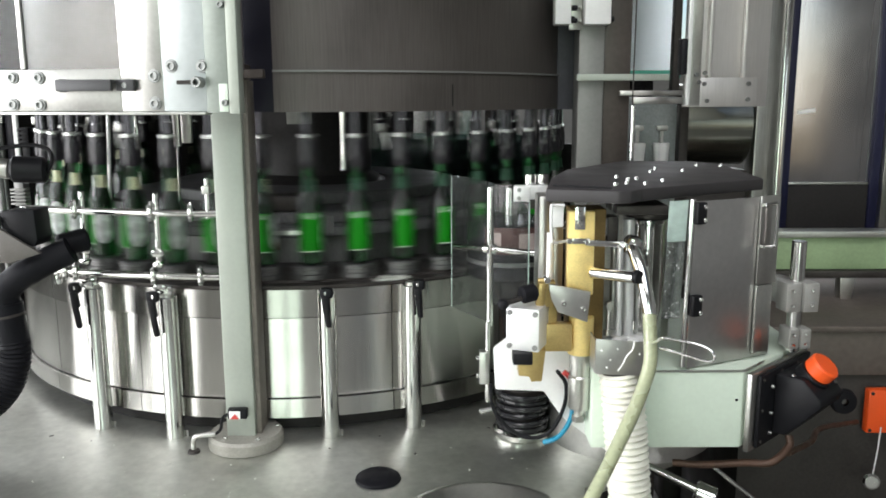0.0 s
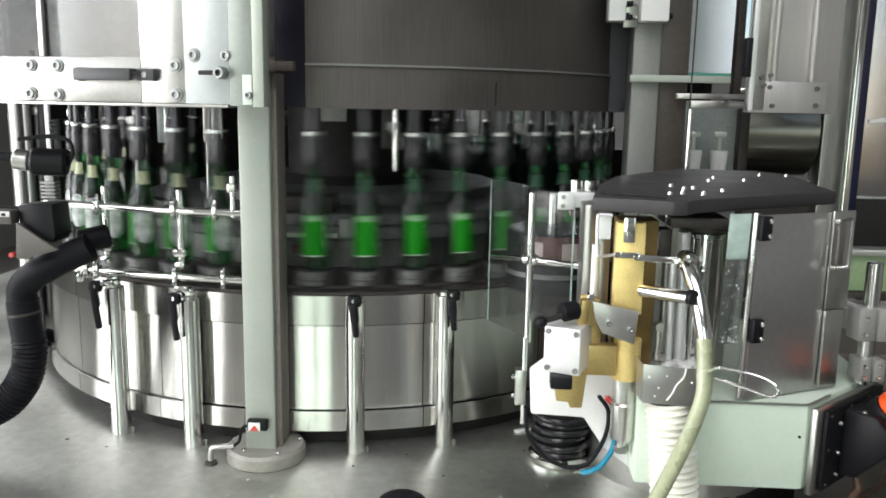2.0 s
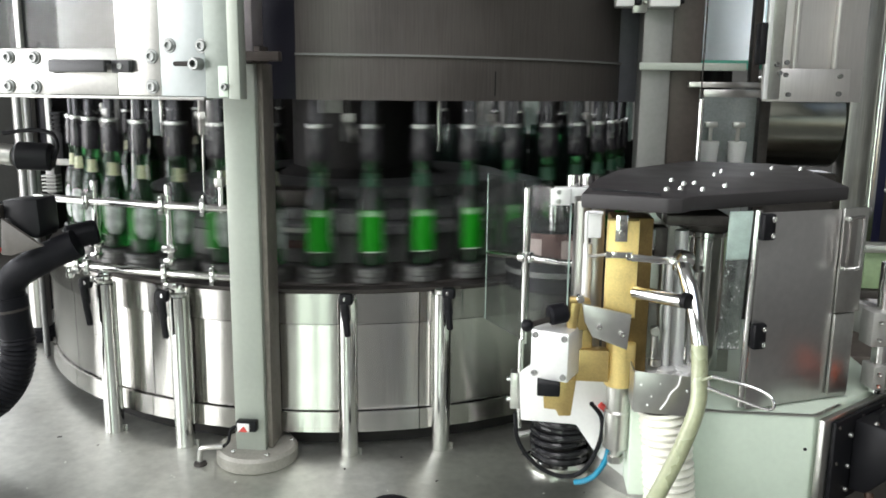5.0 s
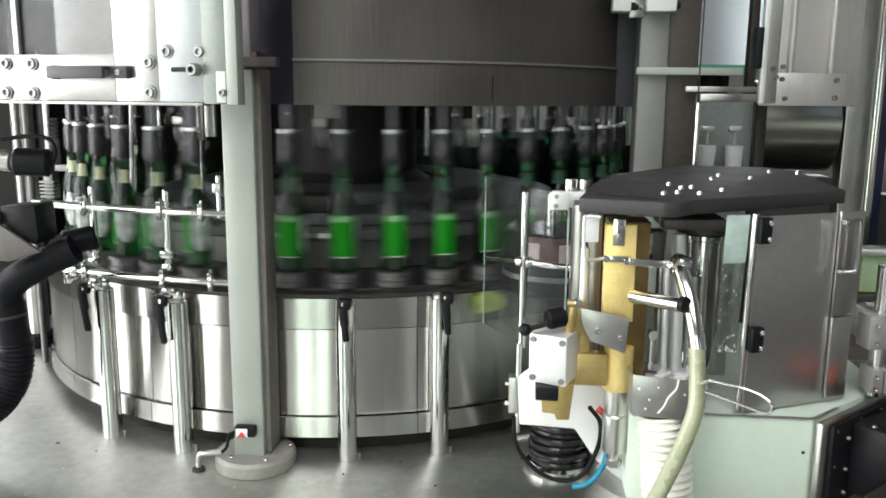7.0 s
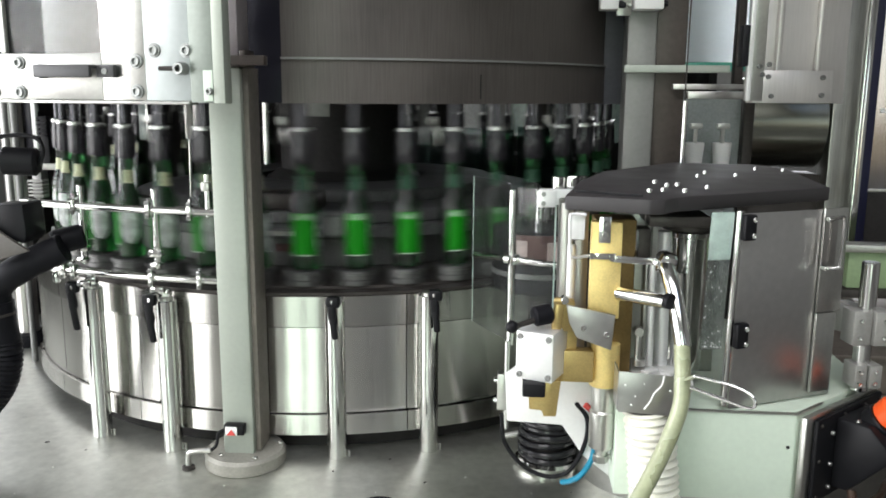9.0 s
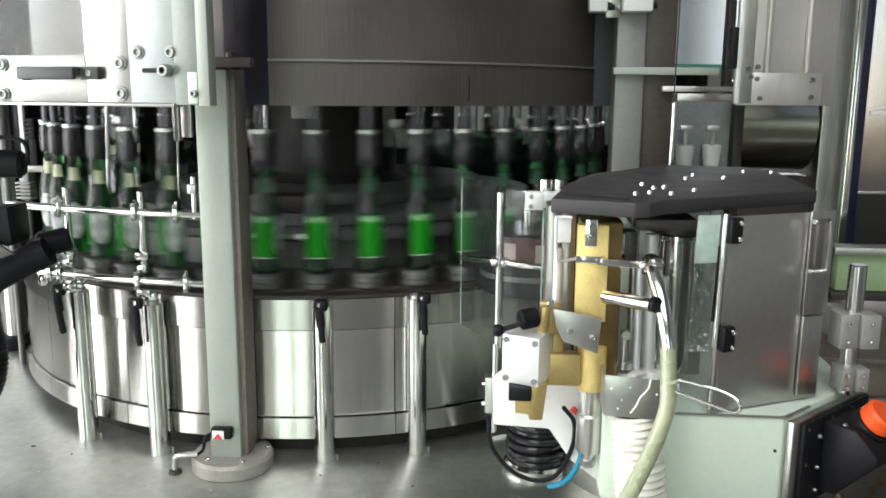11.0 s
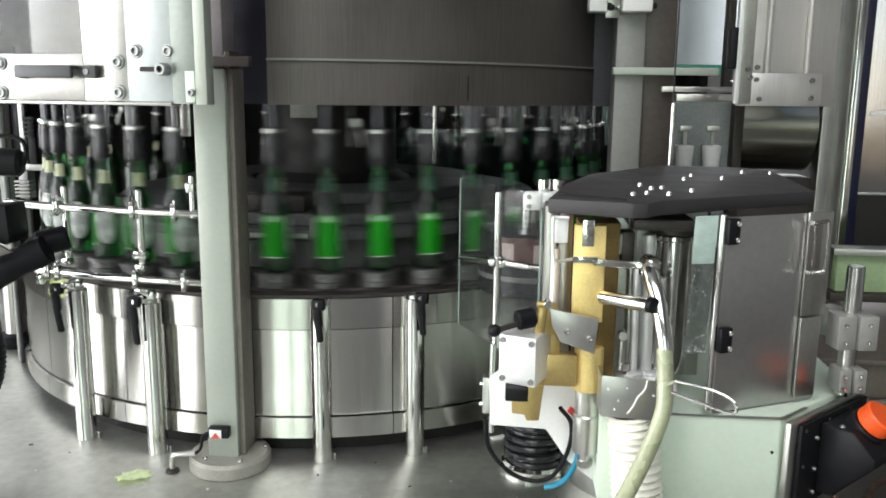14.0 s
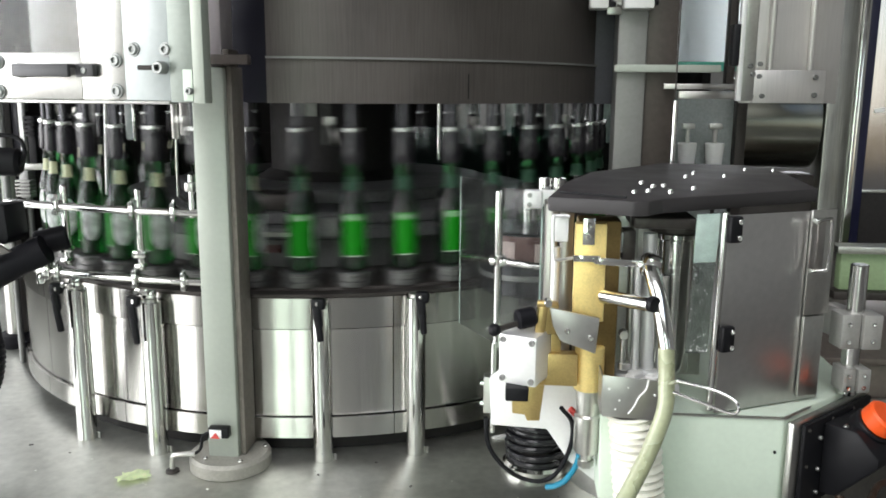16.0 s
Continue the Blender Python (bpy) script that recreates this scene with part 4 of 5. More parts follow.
bmesh.ops.create_uvsphere(kn, u_segments=18, v_segments=12, radius=0.0115, matrix=pose(0.121, 1.622, 1.188))
part("ball_knob", smoothed(kn), BLACK, valve, "glossy black ball knob")
part("black_knob", rod(0.018, (0.158, 1.64, 1.202), (0.19, 1.652, 1.207), 20, 0.004), RUBBER, valve, "black knurled knob")
part("brass_head", merge(box((0.036, 0.03, 0.056), (0.213, 1.677, 1.199), 0, 0.004, (0, 4, 0)), box((0.018, 0.022, 0.05), (0.202, 1.662, 1.2), 0, 0.004, (0, 6, 0)), rod(0.006, (0.194, 1.655, 1.229), (0.218, 1.655, 1.229), 12)), OCHRE, valve, "dull brass valve head")
part("small_screw", rod(0.007, (0.213, 1.642, 1.232), (0.213, 1.665, 1.232), 10), CHROME, valve)
part("back_plate", upright([(0.115, 0.962), (0.110, 1.055), (0.15, 1.088), (0.29, 1.088), (0.302, 0.93), (0.37, 0.86), (0.385, 0.80), (0.318, 0.855), (0.265, 0.895), (0.222, 0.958)], 1.742, 1.762, 0.004), WHITE, unit, "white enamelled back plate")
part("black_cable", tube([(0.104, 1.75, 0.975), (0.112, 1.75, 0.915), (0.15, 1.76, 0.862), (0.20, 1.76, 0.842), (0.24, 1.75, 0.862), (0.266, 1.735, 0.925), (0.268, 1.725, 0.98), (0.245, 1.70, 1.02)], 0.0045, 8), BLACK, unit, "thin black cable")
part("blue_tube", tube([(0.276, 1.725, 1.0), (0.284, 1.725, 0.96), (0.281, 1.725, 0.905), (0.262, 1.735, 0.862), (0.242, 1.74, 0.845), (0.225, 1.75, 0.836)], 0.0055, 10), TEAL, unit, "blue air tube")
part("red_plug", rod(0.006, (0.262, 1.725, 1.01), (0.28, 1.722, 0.995), 10), RED, unit, "red tube plug")

rnd0 = random.Random(4)
# glue roller and its fittings
part("glue_roller", lathe([(0, 0), (0.036, 0), (0.036, 0.255), (0.04, 0.258), (0.04, 0.266), (0, 0.266)], (0.452, 1.80, 1.07), 32), CHROME, unit, "polished glue roller")
part("thin_pipe", rod(0.0125, (0.402, 1.74, 1.06), (0.396, 1.74, 1.345), 16), ALU, unit, "pale upright pipe")
part("thin_pipe", rod(0.008, (0.368, 1.74, 1.09), (0.366, 1.74, 1.39), 12), STEEL, unit)
part("thin_pipe", rod(0.013, (0.43, 1.74, 1.07), (0.428, 1.74, 1.27), 14), CHROME, unit)
part("thin_pipe", rod(0.007, (0.376, 1.715, 1.09), (0.374, 1.715, 1.30), 12), ALU, unit, "pale upright pipe")
part("roller_bearing", merge(rod(0.052, (0.452, 1.80, 1.34), (0.452, 1.80, 1.356), 28, 0.003), span(0.36, 0.47, 1.70, 1.82, 1.358, 1.378, 0.004)), DARK, unit, "dark bearing housing")
part("small_block", span(0.342, 0.365, 1.70, 1.74, 1.30, 1.355, 0.003), DARK, unit)
part("glint_pin", rod(0.0055, (0.338, 1.70, 1.315), (0.338, 1.70, 1.352), 10), CHROME, unit)
part("adjuster", merge(rod(0.009, (0.352, 1.69, 1.165), (0.352, 1.71, 1.165), 12), rod(0.006, (0.352, 1.70, 1.11), (0.352, 1.70, 1.168), 12), rod(0.012, (0.355, 1.70, 1.10), (0.355, 1.70, 1.113), 14)), STEEL, unit)
part("back_panel", span(0.33, 0.53, 1.88, 1.89, 1.032, 1.39, 0.002), STEEL, unit, "dull steel panel behind the roller")
part("glue_tray", merge(span(0.34, 0.45, 1.66, 1.78, 1.06, 1.09, 0.01)), ALU, unit, "glue spattered tray")
chute = part("chute", merge(upright([(0.308, 1.048), (0.424, 1.043), (0.418, 1.114), (0.306, 1.122)], 1.597, 1.600, 0.001),
                            span(0.306, 0.3085, 1.601, 1.66, 1.05, 1.118, 0), span(0.416, 0.4185, 1.601, 1.66, 1.05, 1.114, 0)), SPLASH, unit, "thin bent steel chute")
part("ribbed_hose", tube([(0.366, 1.64, 1.04), (0.374, 1.636, 0.98), (0.383, 1.628, 0.88), (0.393, 1.62, 0.76), (0.408, 1.61, 0.62), (0.425, 1.61, 0.4), (0.435, 1.62, 0.012)], 0.0415, 24, 8, 0.0046, 0.0135), RIBBED, unit, "white ribbed suction hose")
part("hose_collar", rod(0.038, (0.365, 1.64, 1.035), (0.365, 1.64, 1.056), 24), DARK, unit)
part("glue_pipe", merge(tube([(0.384, 1.672, 1.31), (0.384, 1.655, 1.303), (0.388, 1.63, 1.285), (0.395, 1.60, 1.25), (0.401, 1.58, 1.21), (0.406, 1.57, 1.178)], 0.0138, 14), box((0.032, 0.026, 0.042), (0.386, 1.652, 1.302), 0, 0.01, (20, 18, 0))), CHROME, unit, "bent chrome glue pipe")
part("glue_hose", tube([(0.404, 1.57, 1.182), (0.4055, 1.56, 1.13), (0.402, 1.545, 1.08), (0.375, 1.525, 1.01), (0.335, 1.50, 0.935), (0.285, 1.47, 0.85), (0.235, 1.44, 0.775), (0.18, 1.40, 0.718)], 0.0135, 14), HOSE, unit, "milky yellow glue hose")
part("wire_loop", tube([(0.405, 1.46, 1.165), (0.45, 1.43, 1.163), (0.475, 1.415, 1.155), (0.482, 1.41, 1.143), (0.474, 1.415, 1.134), (0.44, 1.44, 1.138), (0.40, 1.47, 1.143)], 0.0025, 8), CHROME, unit, "bent wire loop")
part("loop_stem", rod(0.003, (0.405, 1.46, 1.165), (0.41, 1.66, 1.08), 8), CHROME, unit)

for x, z, r in ((0.318, 1.098, 0.0022), (0.336, 1.078, 0.0016), (0.350, 1.101, 0.0013), (0.33, 1.062, 0.0018), (0.395, 1.09, 0.002), (0.405, 1.066, 0.0015)):
    part("glue_spot", rod(r, (x, 1.5945, z), (x, 1.5975, z), 8, 0.0004), WHITE, chute, "dried glue spot")
part("glue_drip", tube([(0.383, 1.595, 1.118), (0.38, 1.5955, 1.10), (0.368, 1.5955, 1.085), (0.362, 1.5955, 1.07), (0.352, 1.5955, 1.055)], 0.0016, 6), WHITE, chute, "dried glue drip")
part("glue_crust", merge(*[box((rnd0.uniform(0.01, 0.03), rnd0.uniform(0.008, 0.02), rnd0.uniform(0.004, 0.012)), (rnd0.uniform(0.35, 0.44), rnd0.uniform(1.655, 1.70), 1.094), rnd0.uniform(0, 180), 0.002) for _ in range(14)]), WHITE, unit, "dried white glue crust")

# splash door of the unit: s runs along the sheet
SM = pose(0.512, 1.664, 0, 0, 0, 26)


def on_sheet(s0, s1, z0, z1, d0, d1, bevel=0.0015):
    bm = span(s0, s1, d0, d1, z0, z1, bevel)
    bmesh.ops.transform(bm, matrix=SM, verts=bm.verts)
    return bm


part("splash_sheet", on_sheet(0.0, 0.232, 1.036, 1.39, 0.0, 0.003), SPLASH, unit, "satin steel splash door")
part("sheet_edge", on_sheet(0.178, 0.235, 1.20, 1.392, -0.006, -0.001, 0.002), STEEL, unit)
part("sheet_edge", on_sheet(0.178, 0.225, 1.045, 1.198, -0.008, -0.001, 0.002), STEEL, unit)
part("handle_plate", on_sheet(0.172, 0.205, 1.288, 1.378, -0.0125, -0.0065, 0.002), SATIN, unit, "bent handle plate")
part("hook_handle", tube([SM @ Vector((0.174, -0.024, 1.375)), SM @ Vector((0.194, -0.026, 1.378)), SM @ Vector((0.203, -0.026, 1.37)), SM @ Vector((0.203, -0.026, 1.296)), SM @ Vector((0.196, -0.026, 1.286)), SM @ Vector((0.174, -0.024, 1.286))], 0.0035, 8), CHROME, unit)
for z in (1.375, 1.286):
    part("handle_foot", on_sheet(0.170, 0.178, z - 0.004, z + 0.004, -0.026, -0.0128, 0.001), CHROME, unit)
for z in (1.367, 1.174):
    h = part("hinge", on_sheet(-0.006, 0.020, z - 0.023, z + 0.023, -0.016, -0.001, 0.004), BLACK, unit, "black plastic hinge")
    for dz in (-0.014, 0.014):
        bolt("hinge_screw", SM @ Vector((0.012, -0.016, z + dz)), SM.to_3x3() @ Vector((0, -1, 0)), h, 0.005, 0.004)
fro = part("spattered_strip", upright([(0.460, 1.305), (0.4985, 1.307), (0.494, 1.145), (0.456, 1.142)], 1.672, 1.676, 0.0015), SPATTERED, unit, "glue spattered clear plastic strip")
part("upper_strip", upright([(0.462, 1.39), (0.501, 1.392), (0.4985, 1.3075), (0.460, 1.3055)], 1.671, 1.677, 0.0015), PALEPLASTIC, unit, "pale green upper strip")
rnd = random.Random(21)
spots = []
for k in range(45):
    s = rnd.uniform(0.0006, 0.002)
    x, z = rnd.uniform(0.459, 0.494), 1.148 + 0.15 * rnd.random() ** 3
    spots.append(box((s, 0.0012, s * rnd.uniform(0.8, 2.5)), (x, 1.6714, z), 0, 0))
tagged(part("glue_spots", merge(*spots), WHITE, fro, "dried glue spots"), "dried glue spots", kind="stuff")
part("strip_rod", rod(0.0065, (0.503, 1.668, 1.04), (0.509, 1.668, 1.395), 14), CHROME, unit)

# adjusting rod beside the splash door
adj = thing("adjusting_rod", (0.787, 1.795, 1.032), "polished upright rod with split grey clamp blocks", "clamp stand")
part("rod", rod(0.016, (0.787, 1.795, 1.034), (0.787, 1.795, 1.286), 20, 0.002), CHROME, adj)
for z0, z1, w in ((1.13, 1.196, 0.036), (1.046, 1.092, 0.024)):
    for s in (-1, 1):
        blk = part("clamp_block", box((w, 0.045, z1 - z0), (0.789 + s * (w / 2 + 0.0015), 1.79, (z0 + z1) / 2), 8, 0.003), CLAMPGREY, adj)
        for dz in (0.25, 0.75):
            bolt("clamp_screw", (0.789 + s * w * 0.62, 1.764 + 0.004 * s, z0 + (z1 - z0) * dz), FRONT, blk, 0.004, 0.004)
part("bracket", box((0.03, 0.05, 0.06), (0.775, 1.845, 1.165), 20, 0.004), SPLASH, adj)

# spindle heads beside the guard
spindle = thing("spindle_bracket", (0.2, 1.965, 1.36), "steel bracket with two upright spindles beside the clear guard", "bracket")
part("arm", span(0.172, 0.249, 1.955, 1.975, 1.36, 1.393, 0.002), ALU, spindle)
end_block = part("end_block", span(0.168, 0.206, 1.946, 1.9545, 1.356, 1.392, 0.002), ALU, spindle, "bright bracket plate")
for z in (1.364, 1.384):
    bolt("block_screw", (0.18, 1.946, z), FRONT, end_block, 0.005, 0.004, SCREWS)
for x in (0.212, 0.242):
    part("spindle", lathe([(0, 0), (0.009, 0), (0.009, 0.03), (0.015, 0.033), (0.015, 0.06), (0, 0.06)], (x, 2.0, 1.355), 18), CHROME, spindle)
part("carrier", span(0.2, 0.30, 1.976, 2.02, 1.335, 1.354, 0.002), DARK, spindle)

# coiled hose on the table
coil = thing("coiled_hose", (0.215, 2.13, TOP), "coil of black rubber hose lying on the table", "hose")
for k in range(6):
    pts = [(0.214 + 0.003 * math.sin(2.3 * k) + (0.064 + 0.004 * (k % 2)) * math.cos(a), 2.125 + (0.064 + 0.004 * (k % 2)) * math.sin(a), TOP + 0.034 + 0.0175 * k + 0.004 * math.sin(a + k)) for a in np.linspace(0, 2 * math.pi * 0.985, 20)]
    part("turn", tube(pts, 0.0085, 10, 3), COILED, coil)
part("flange", lathe([(0, 0), (0.078, 0), (0.08, 0.003), (0.08, 0.016), (0.072, 0.022), (0, 0.022)], (0.214, 2.125, TOP + 0.001), 40), CHROME, coil, "bright round foot under the coil")
part("core", lathe([(0, 0.0225), (0.054, 0.0225), (0.054, 0.135), (0, 0.135)], (0.215, 2.125, TOP + 0.001), 24), DARK, coil)
clipw = thing("cable_tie", (0.128, 2.285, TOP), "white plastic tie end on the table", "cable tie")
part("tie", box((0.05, 0.018, 0.006), (0.128, 2.285, TOP + 0.0035), 30, 0.002), WHITE, clipw)

# ---- behind and beside ----
rear = thing("rear_post", (0.455, 2.645, TOP), "square grey steel post behind the labelling unit", "post")
part("shaft", span(0.418, 0.498, 2.6, 2.7, TOP, 2.4, 0.006), REARPAINT, rear)
part("cross_bar", span(0.409, 0.692, 2.57, 2.598, 1.648, 1.668), PAINT, rear)
# Added dark plate: the shaded side face of the same post, put into colour.
part("side_plate", span(0.4985, 0.582, 2.615, 2.70, 1.2, 2.4, 0.003), DARKBROWN, rear)
for x0, x1 in ((0.335, 0.384), (0.424, 0.503)):
    sb = thing("switch_box", (x0, 2.55, 1.81), "white switch box with a dark gland on the rear post", "switch box")
    part("case", span(x0, x1, 2.54, 2.599, 1.812, 1.98, 0.005), WHITE, sb)
    part("gland", rod(0.008, (x1, 2.57, 1.83), (x1 + 0.014, 2.57, 1.83), 12), BLACK, sb)
clips = thing("cable_clips", (0.404, 2.57, 1.81), "black cable clips between the switch boxes", "cable clip")
for z in (1.825, 1.862, 1.9):
    part("clip", box((0.017, 0.03, 0.014), (0.396, 2.565, z), 0, 0.003), BLACK, clips)
    part("clip_screw", rod(0.005, (0.414, 2.55, z), (0.414, 2.60, z), 10), STEEL, clips)
part("rail", span(0.3845, 0.4235, 2.585, 2.595, 1.80, 1.98, 0.001), STEEL, clips)
guide = thing("guide_bars", (0.63, 2.5, 1.6), "pale steel guide bars beside the rear post", "guide bar")
part("bar", span(0.545, 0.74, 2.58, 2.60, 1.603, 1.618), SATIN, guide)
part("bar", span(0.58, 0.745, 2.55, 2.575, 1.578, 1.598), SATIN, guide)
part("upright_rod", rod(0.007, (0.548, 2.41, 1.36), (0.548, 2.41, 1.575), 12), CHROME, guide)
part("wire", rod(0.002, (0.55, 2.43, 1.576), (0.553, 2.43, 2.3), 8), DARK, guide)
shutter_door = thing("sliding_window", (0.70, 2.75, 1.4), "pale clear sliding window in a steel channel", "window")
part("pane", span(0.595, 0.83, 2.95, 2.96, 1.69, 2.4), PALEGLASS, shutter_door, "pale translucent pane")
part("green_edge", span(0.595, 0.83, 2.94, 2.9495, 1.662, 1.689), GREENEDGE, shutter_door, "green pane edge")
part("channel", span(0.742, 0.765, 2.72, 2.76, 1.62, 2.4), DARK, shutter_door)
part("lower_pane", span(0.60, 0.84, 3.0, 3.01, 1.1, 1.60), SMOKEPANE, shutter_door, "grey-green lower pane")
part("pane_edge", span(0.841, 0.872, 2.96, 3.0, 1.1, 1.57), DARK, shutter_door)
for x in (0.69, 0.775):
    cup = thing("white_cup", (x, 2.93, 1.36), "small white plastic spout cup", "cup", "spout cups")
    part("cup", lathe([(0.0, 0.0), (0.024, 0.0), (0.03, 0.075), (0.027, 0.078), (0.0, 0.07)], (x, 2.95, 1.36), 20), WHITE, cup)
    part("stem", merge(rod(0.007, (x, 2.95, 1.43), (x, 2.95, 1.50), 10), box((0.04, 0.02, 0.018), (x, 2.95, 1.49), 0, 0.004)), STEEL, cup)
    part("stand", rod(0.012, (x, 2.95, 1.0), (x, 2.95, 1.361), 10), DARK, cup)
channel = thing("hinged_channel", (0.71, 2.4, 1.57), "upright steel channel with hinge blocks and screws", "channel")
part("web", span(0.698, 0.735, 2.4, 2.44, 1.575, 2.4), STEEL, channel)
part("lip", span(0.69, 0.702, 2.385, 2.399, 1.575, 2.4), ALU, channel)
part("hinge_block", span(0.672, 0.69, 2.38, 2.42, 1.66, 1.76, 0.003), BLACK, channel)
for x, z in ((0.722, 1.66), (0.745, 1.665), (0.73, 1.64), (0.745, 1.635), (0.755, 1.587)):
    bolt("channel_screw", (x, 2.398, z), FRONT, channel, 0.006, 0.008, PUCK)
sheet = thing("bent_sheet", (0.9, 2.75, 1.57), "bent satin steel sheet with dark screws", "steel sheet")
part("sheet", span(0.80, 1.08, 2.80, 2.806, 1.566, 2.4), SHEETPALE, sheet)
part("fold", span(0.87, 0.885, 2.77, 2.799, 1.566, 2.4, 0.004), SHEETPALE, sheet)
part("fold", span(0.985, 1.0, 2.775, 2.799, 1.566, 2.4, 0.004), SHEETPALE, sheet)
part("lower_flap", span(0.80, 1.03, 2.755, 2.759, 1.566, 1.66), SHEETPALE, sheet)
for x, z in ((0.822, 1.585), (1.0, 1.59), (1.0, 1.64)):
    bolt("sheet_screw", (x, 2.754, z), FRONT, sheet, 0.0075, 0.008, PUCK)
drumx = thing("cross_cylinder", (1.0, 3.1, 1.1), "horizontal satin steel cylinder behind the sheet", "cylinder")
part("barrel", rod(0.15, (0.86, 3.15, 1.495), (1.122, 3.15, 1.495), 48, 0.004), GLINT, drumx)
part("stand", span(0.87, 1.13, 3.06, 3.2, 0.0, 1.33), DARK, drumx)
cabin = thing("cabin_post", (1.16, 3.04, 0), "tall satin steel post of the machine cabin", "post")
part("shaft", span(1.125, 1.208, 3.0, 3.1, 0, 2.4, 0.004), CABINPOST, cabin)
part("bright_edge", span(1.2085, 1.230, 2.99, 3.06, 0, 2.4, 0.003), CHROME, cabin)
win = tagged(new("window_1"), "dark smoked cabin window in a blue seal", "window", kind="structure")
win.location = (1.6, 3.05, 1.1)
part("seal", span(1.2305, 1.268, 3.02, 3.07, 1.08, 2.4, 0.004), BLUE, win, "dark blue rubber seal")
part("window_frame", span(1.2305, 3.2, 3.01, 3.08, 1.05, 1.0795, 0.003), STEEL, win)
part("pane", span(1.2685, 1.53, 3.04, 3.05, 1.08, 2.4, 0), CABIN_GLASS, win)
part("pane", span(1.534, 1.5645, 3.04, 3.05, 1.08, 2.4, 0), CABIN_GLASS, win)
part("seal", span(1.565, 1.6, 3.02, 3.07, 1.08, 2.4, 0.004), BLUE, win, "dark blue rubber seal")
part("mullion", span(1.6005, 1.70, 3.0, 3.09, 1.08, 2.4, 0.004), STEEL, win, "satin steel mullion")
part("pane", span(1.7005, 3.2, 3.04, 3.05, 1.08, 2.4, 0), CABIN_GLASS, win)
part("inner_rail", span(1.2685, 1.5645, 3.028, 3.039, 1.279, 1.288, 0.002), STEEL, win, "thin bright rail")
# Added dark sheet that puts the dimness of the lower pane into colour.
part("kick_panel", span(1.2685, 1.5645, 3.031, 3.039, 1.0805, 1.2785, 0), SHADE, win, "added dark sheet over the window's dim lower part")
part("sign", box((0.065, 0.003, 0.014), (1.32, 3.037, 1.545), 0, 0.0005, (0, -8, 0)), WHITE, win, "small white sticker")
belt = thing("guide_conveyor", (1.9, 2.6, 0.95), "green plastic conveyor guide between steel rails", "conveyor")
part("guide", span(1.07, 3.2, 2.62, 2.66, 1.048, 1.155), CONVEYOR_GREEN, belt)
part("rail", span(1.05, 3.2, 2.595, 2.665, 1.156, 1.176), STEEL, belt)
part("rail", span(1.05, 3.2, 2.595, 2.665, 1.024, 1.047), DARK, belt)
part("bracket", prism([(1.285, 0.952), (1.32, 0.952), (1.33, 1.023), (1.28, 1.023)], -2.64, -2.60, 0.002, pose(0, 0, 0, 90)), STEEL, belt)
cab = thing("machine_cabinet", (1.9, 2.5, 0), "dark brown oily steel machine cabinet", "cabinet")
part("top", span(0.86, 3.2, 2.28, 2.9, 0.935, 0.952), WORN, cab)
part("upper_front", span(0.86, 3.2, 2.30, 2.88, 0.80, 0.9345), WORN, cab)
part("lower_front", span(0.88, 3.2, 2.32, 2.86, 0.0, 0.799), DARK, cab)
part("side_bracket", box((0.16, 0.012, 0.10), (1.02, 2.27, 0.80), 12, 0.003), STEEL, cab, "grey bracket plate")
part("wheel", lathe([(0.010, 0.0), (0.02, -0.008), (0.032, -0.006), (0.036, 0.0), (0.032, 0.012), (0.010, 0.012)], (0, 0, 0), 24), BLACK, cab)
bpy.data.objects[cab.children[-1].name].matrix_basis = Matrix.Translation(Vector((1.085, 2.13, 0.785)) - cab.location) @ pose(0, 0, 0, 90, 0, 0) @ Matrix.Translation(cab.location)
part("axle", rod(0.009, (1.085, 2.13, 0.785), (1.085, 2.30, 0.79), 10), STEEL, cab)
callbox = thing("pull_switch", (1.27, 2.28, 0.70), "orange pull switch with a cord and round weight", "switch")
part("case", span(1.229, 1.304, 2.268, 2.299, 0.633, 0.765, 0.006), ORANGE, callbox)
for x, z in ((1.239, 0.755), (1.294, 0.755), (1.239, 0.643), (1.294, 0.643)):
    bolt("case_screw", (x, 2.268, z), FRONT, callbox, 0.005, 0.003, DARK)
part("cord", tube([(1.268, 2.262, 0.655), (1.263, 2.26, 0.58), (1.256, 2.26, 0.51)], 0.0022, 6), WHITE, callbox)
part("weight", rod(0.024, (1.25, 2.25, 0.489), (1.256, 2.27, 0.486), 24, 0.006), CHROME, callbox)

# added dark backing behind the carousel, with an unseen cap against light from above
rearwall = thing("rear_enclosure", (C[0], 4.5, TOP), "added dark backing behind the ring of bottles", "machine panel")
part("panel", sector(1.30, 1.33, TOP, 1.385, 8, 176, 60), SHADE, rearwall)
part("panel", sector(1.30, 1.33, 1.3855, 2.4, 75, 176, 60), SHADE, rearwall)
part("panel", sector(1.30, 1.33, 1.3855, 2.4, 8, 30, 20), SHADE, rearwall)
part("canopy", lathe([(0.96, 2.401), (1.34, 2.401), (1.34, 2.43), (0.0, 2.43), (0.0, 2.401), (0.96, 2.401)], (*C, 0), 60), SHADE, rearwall)
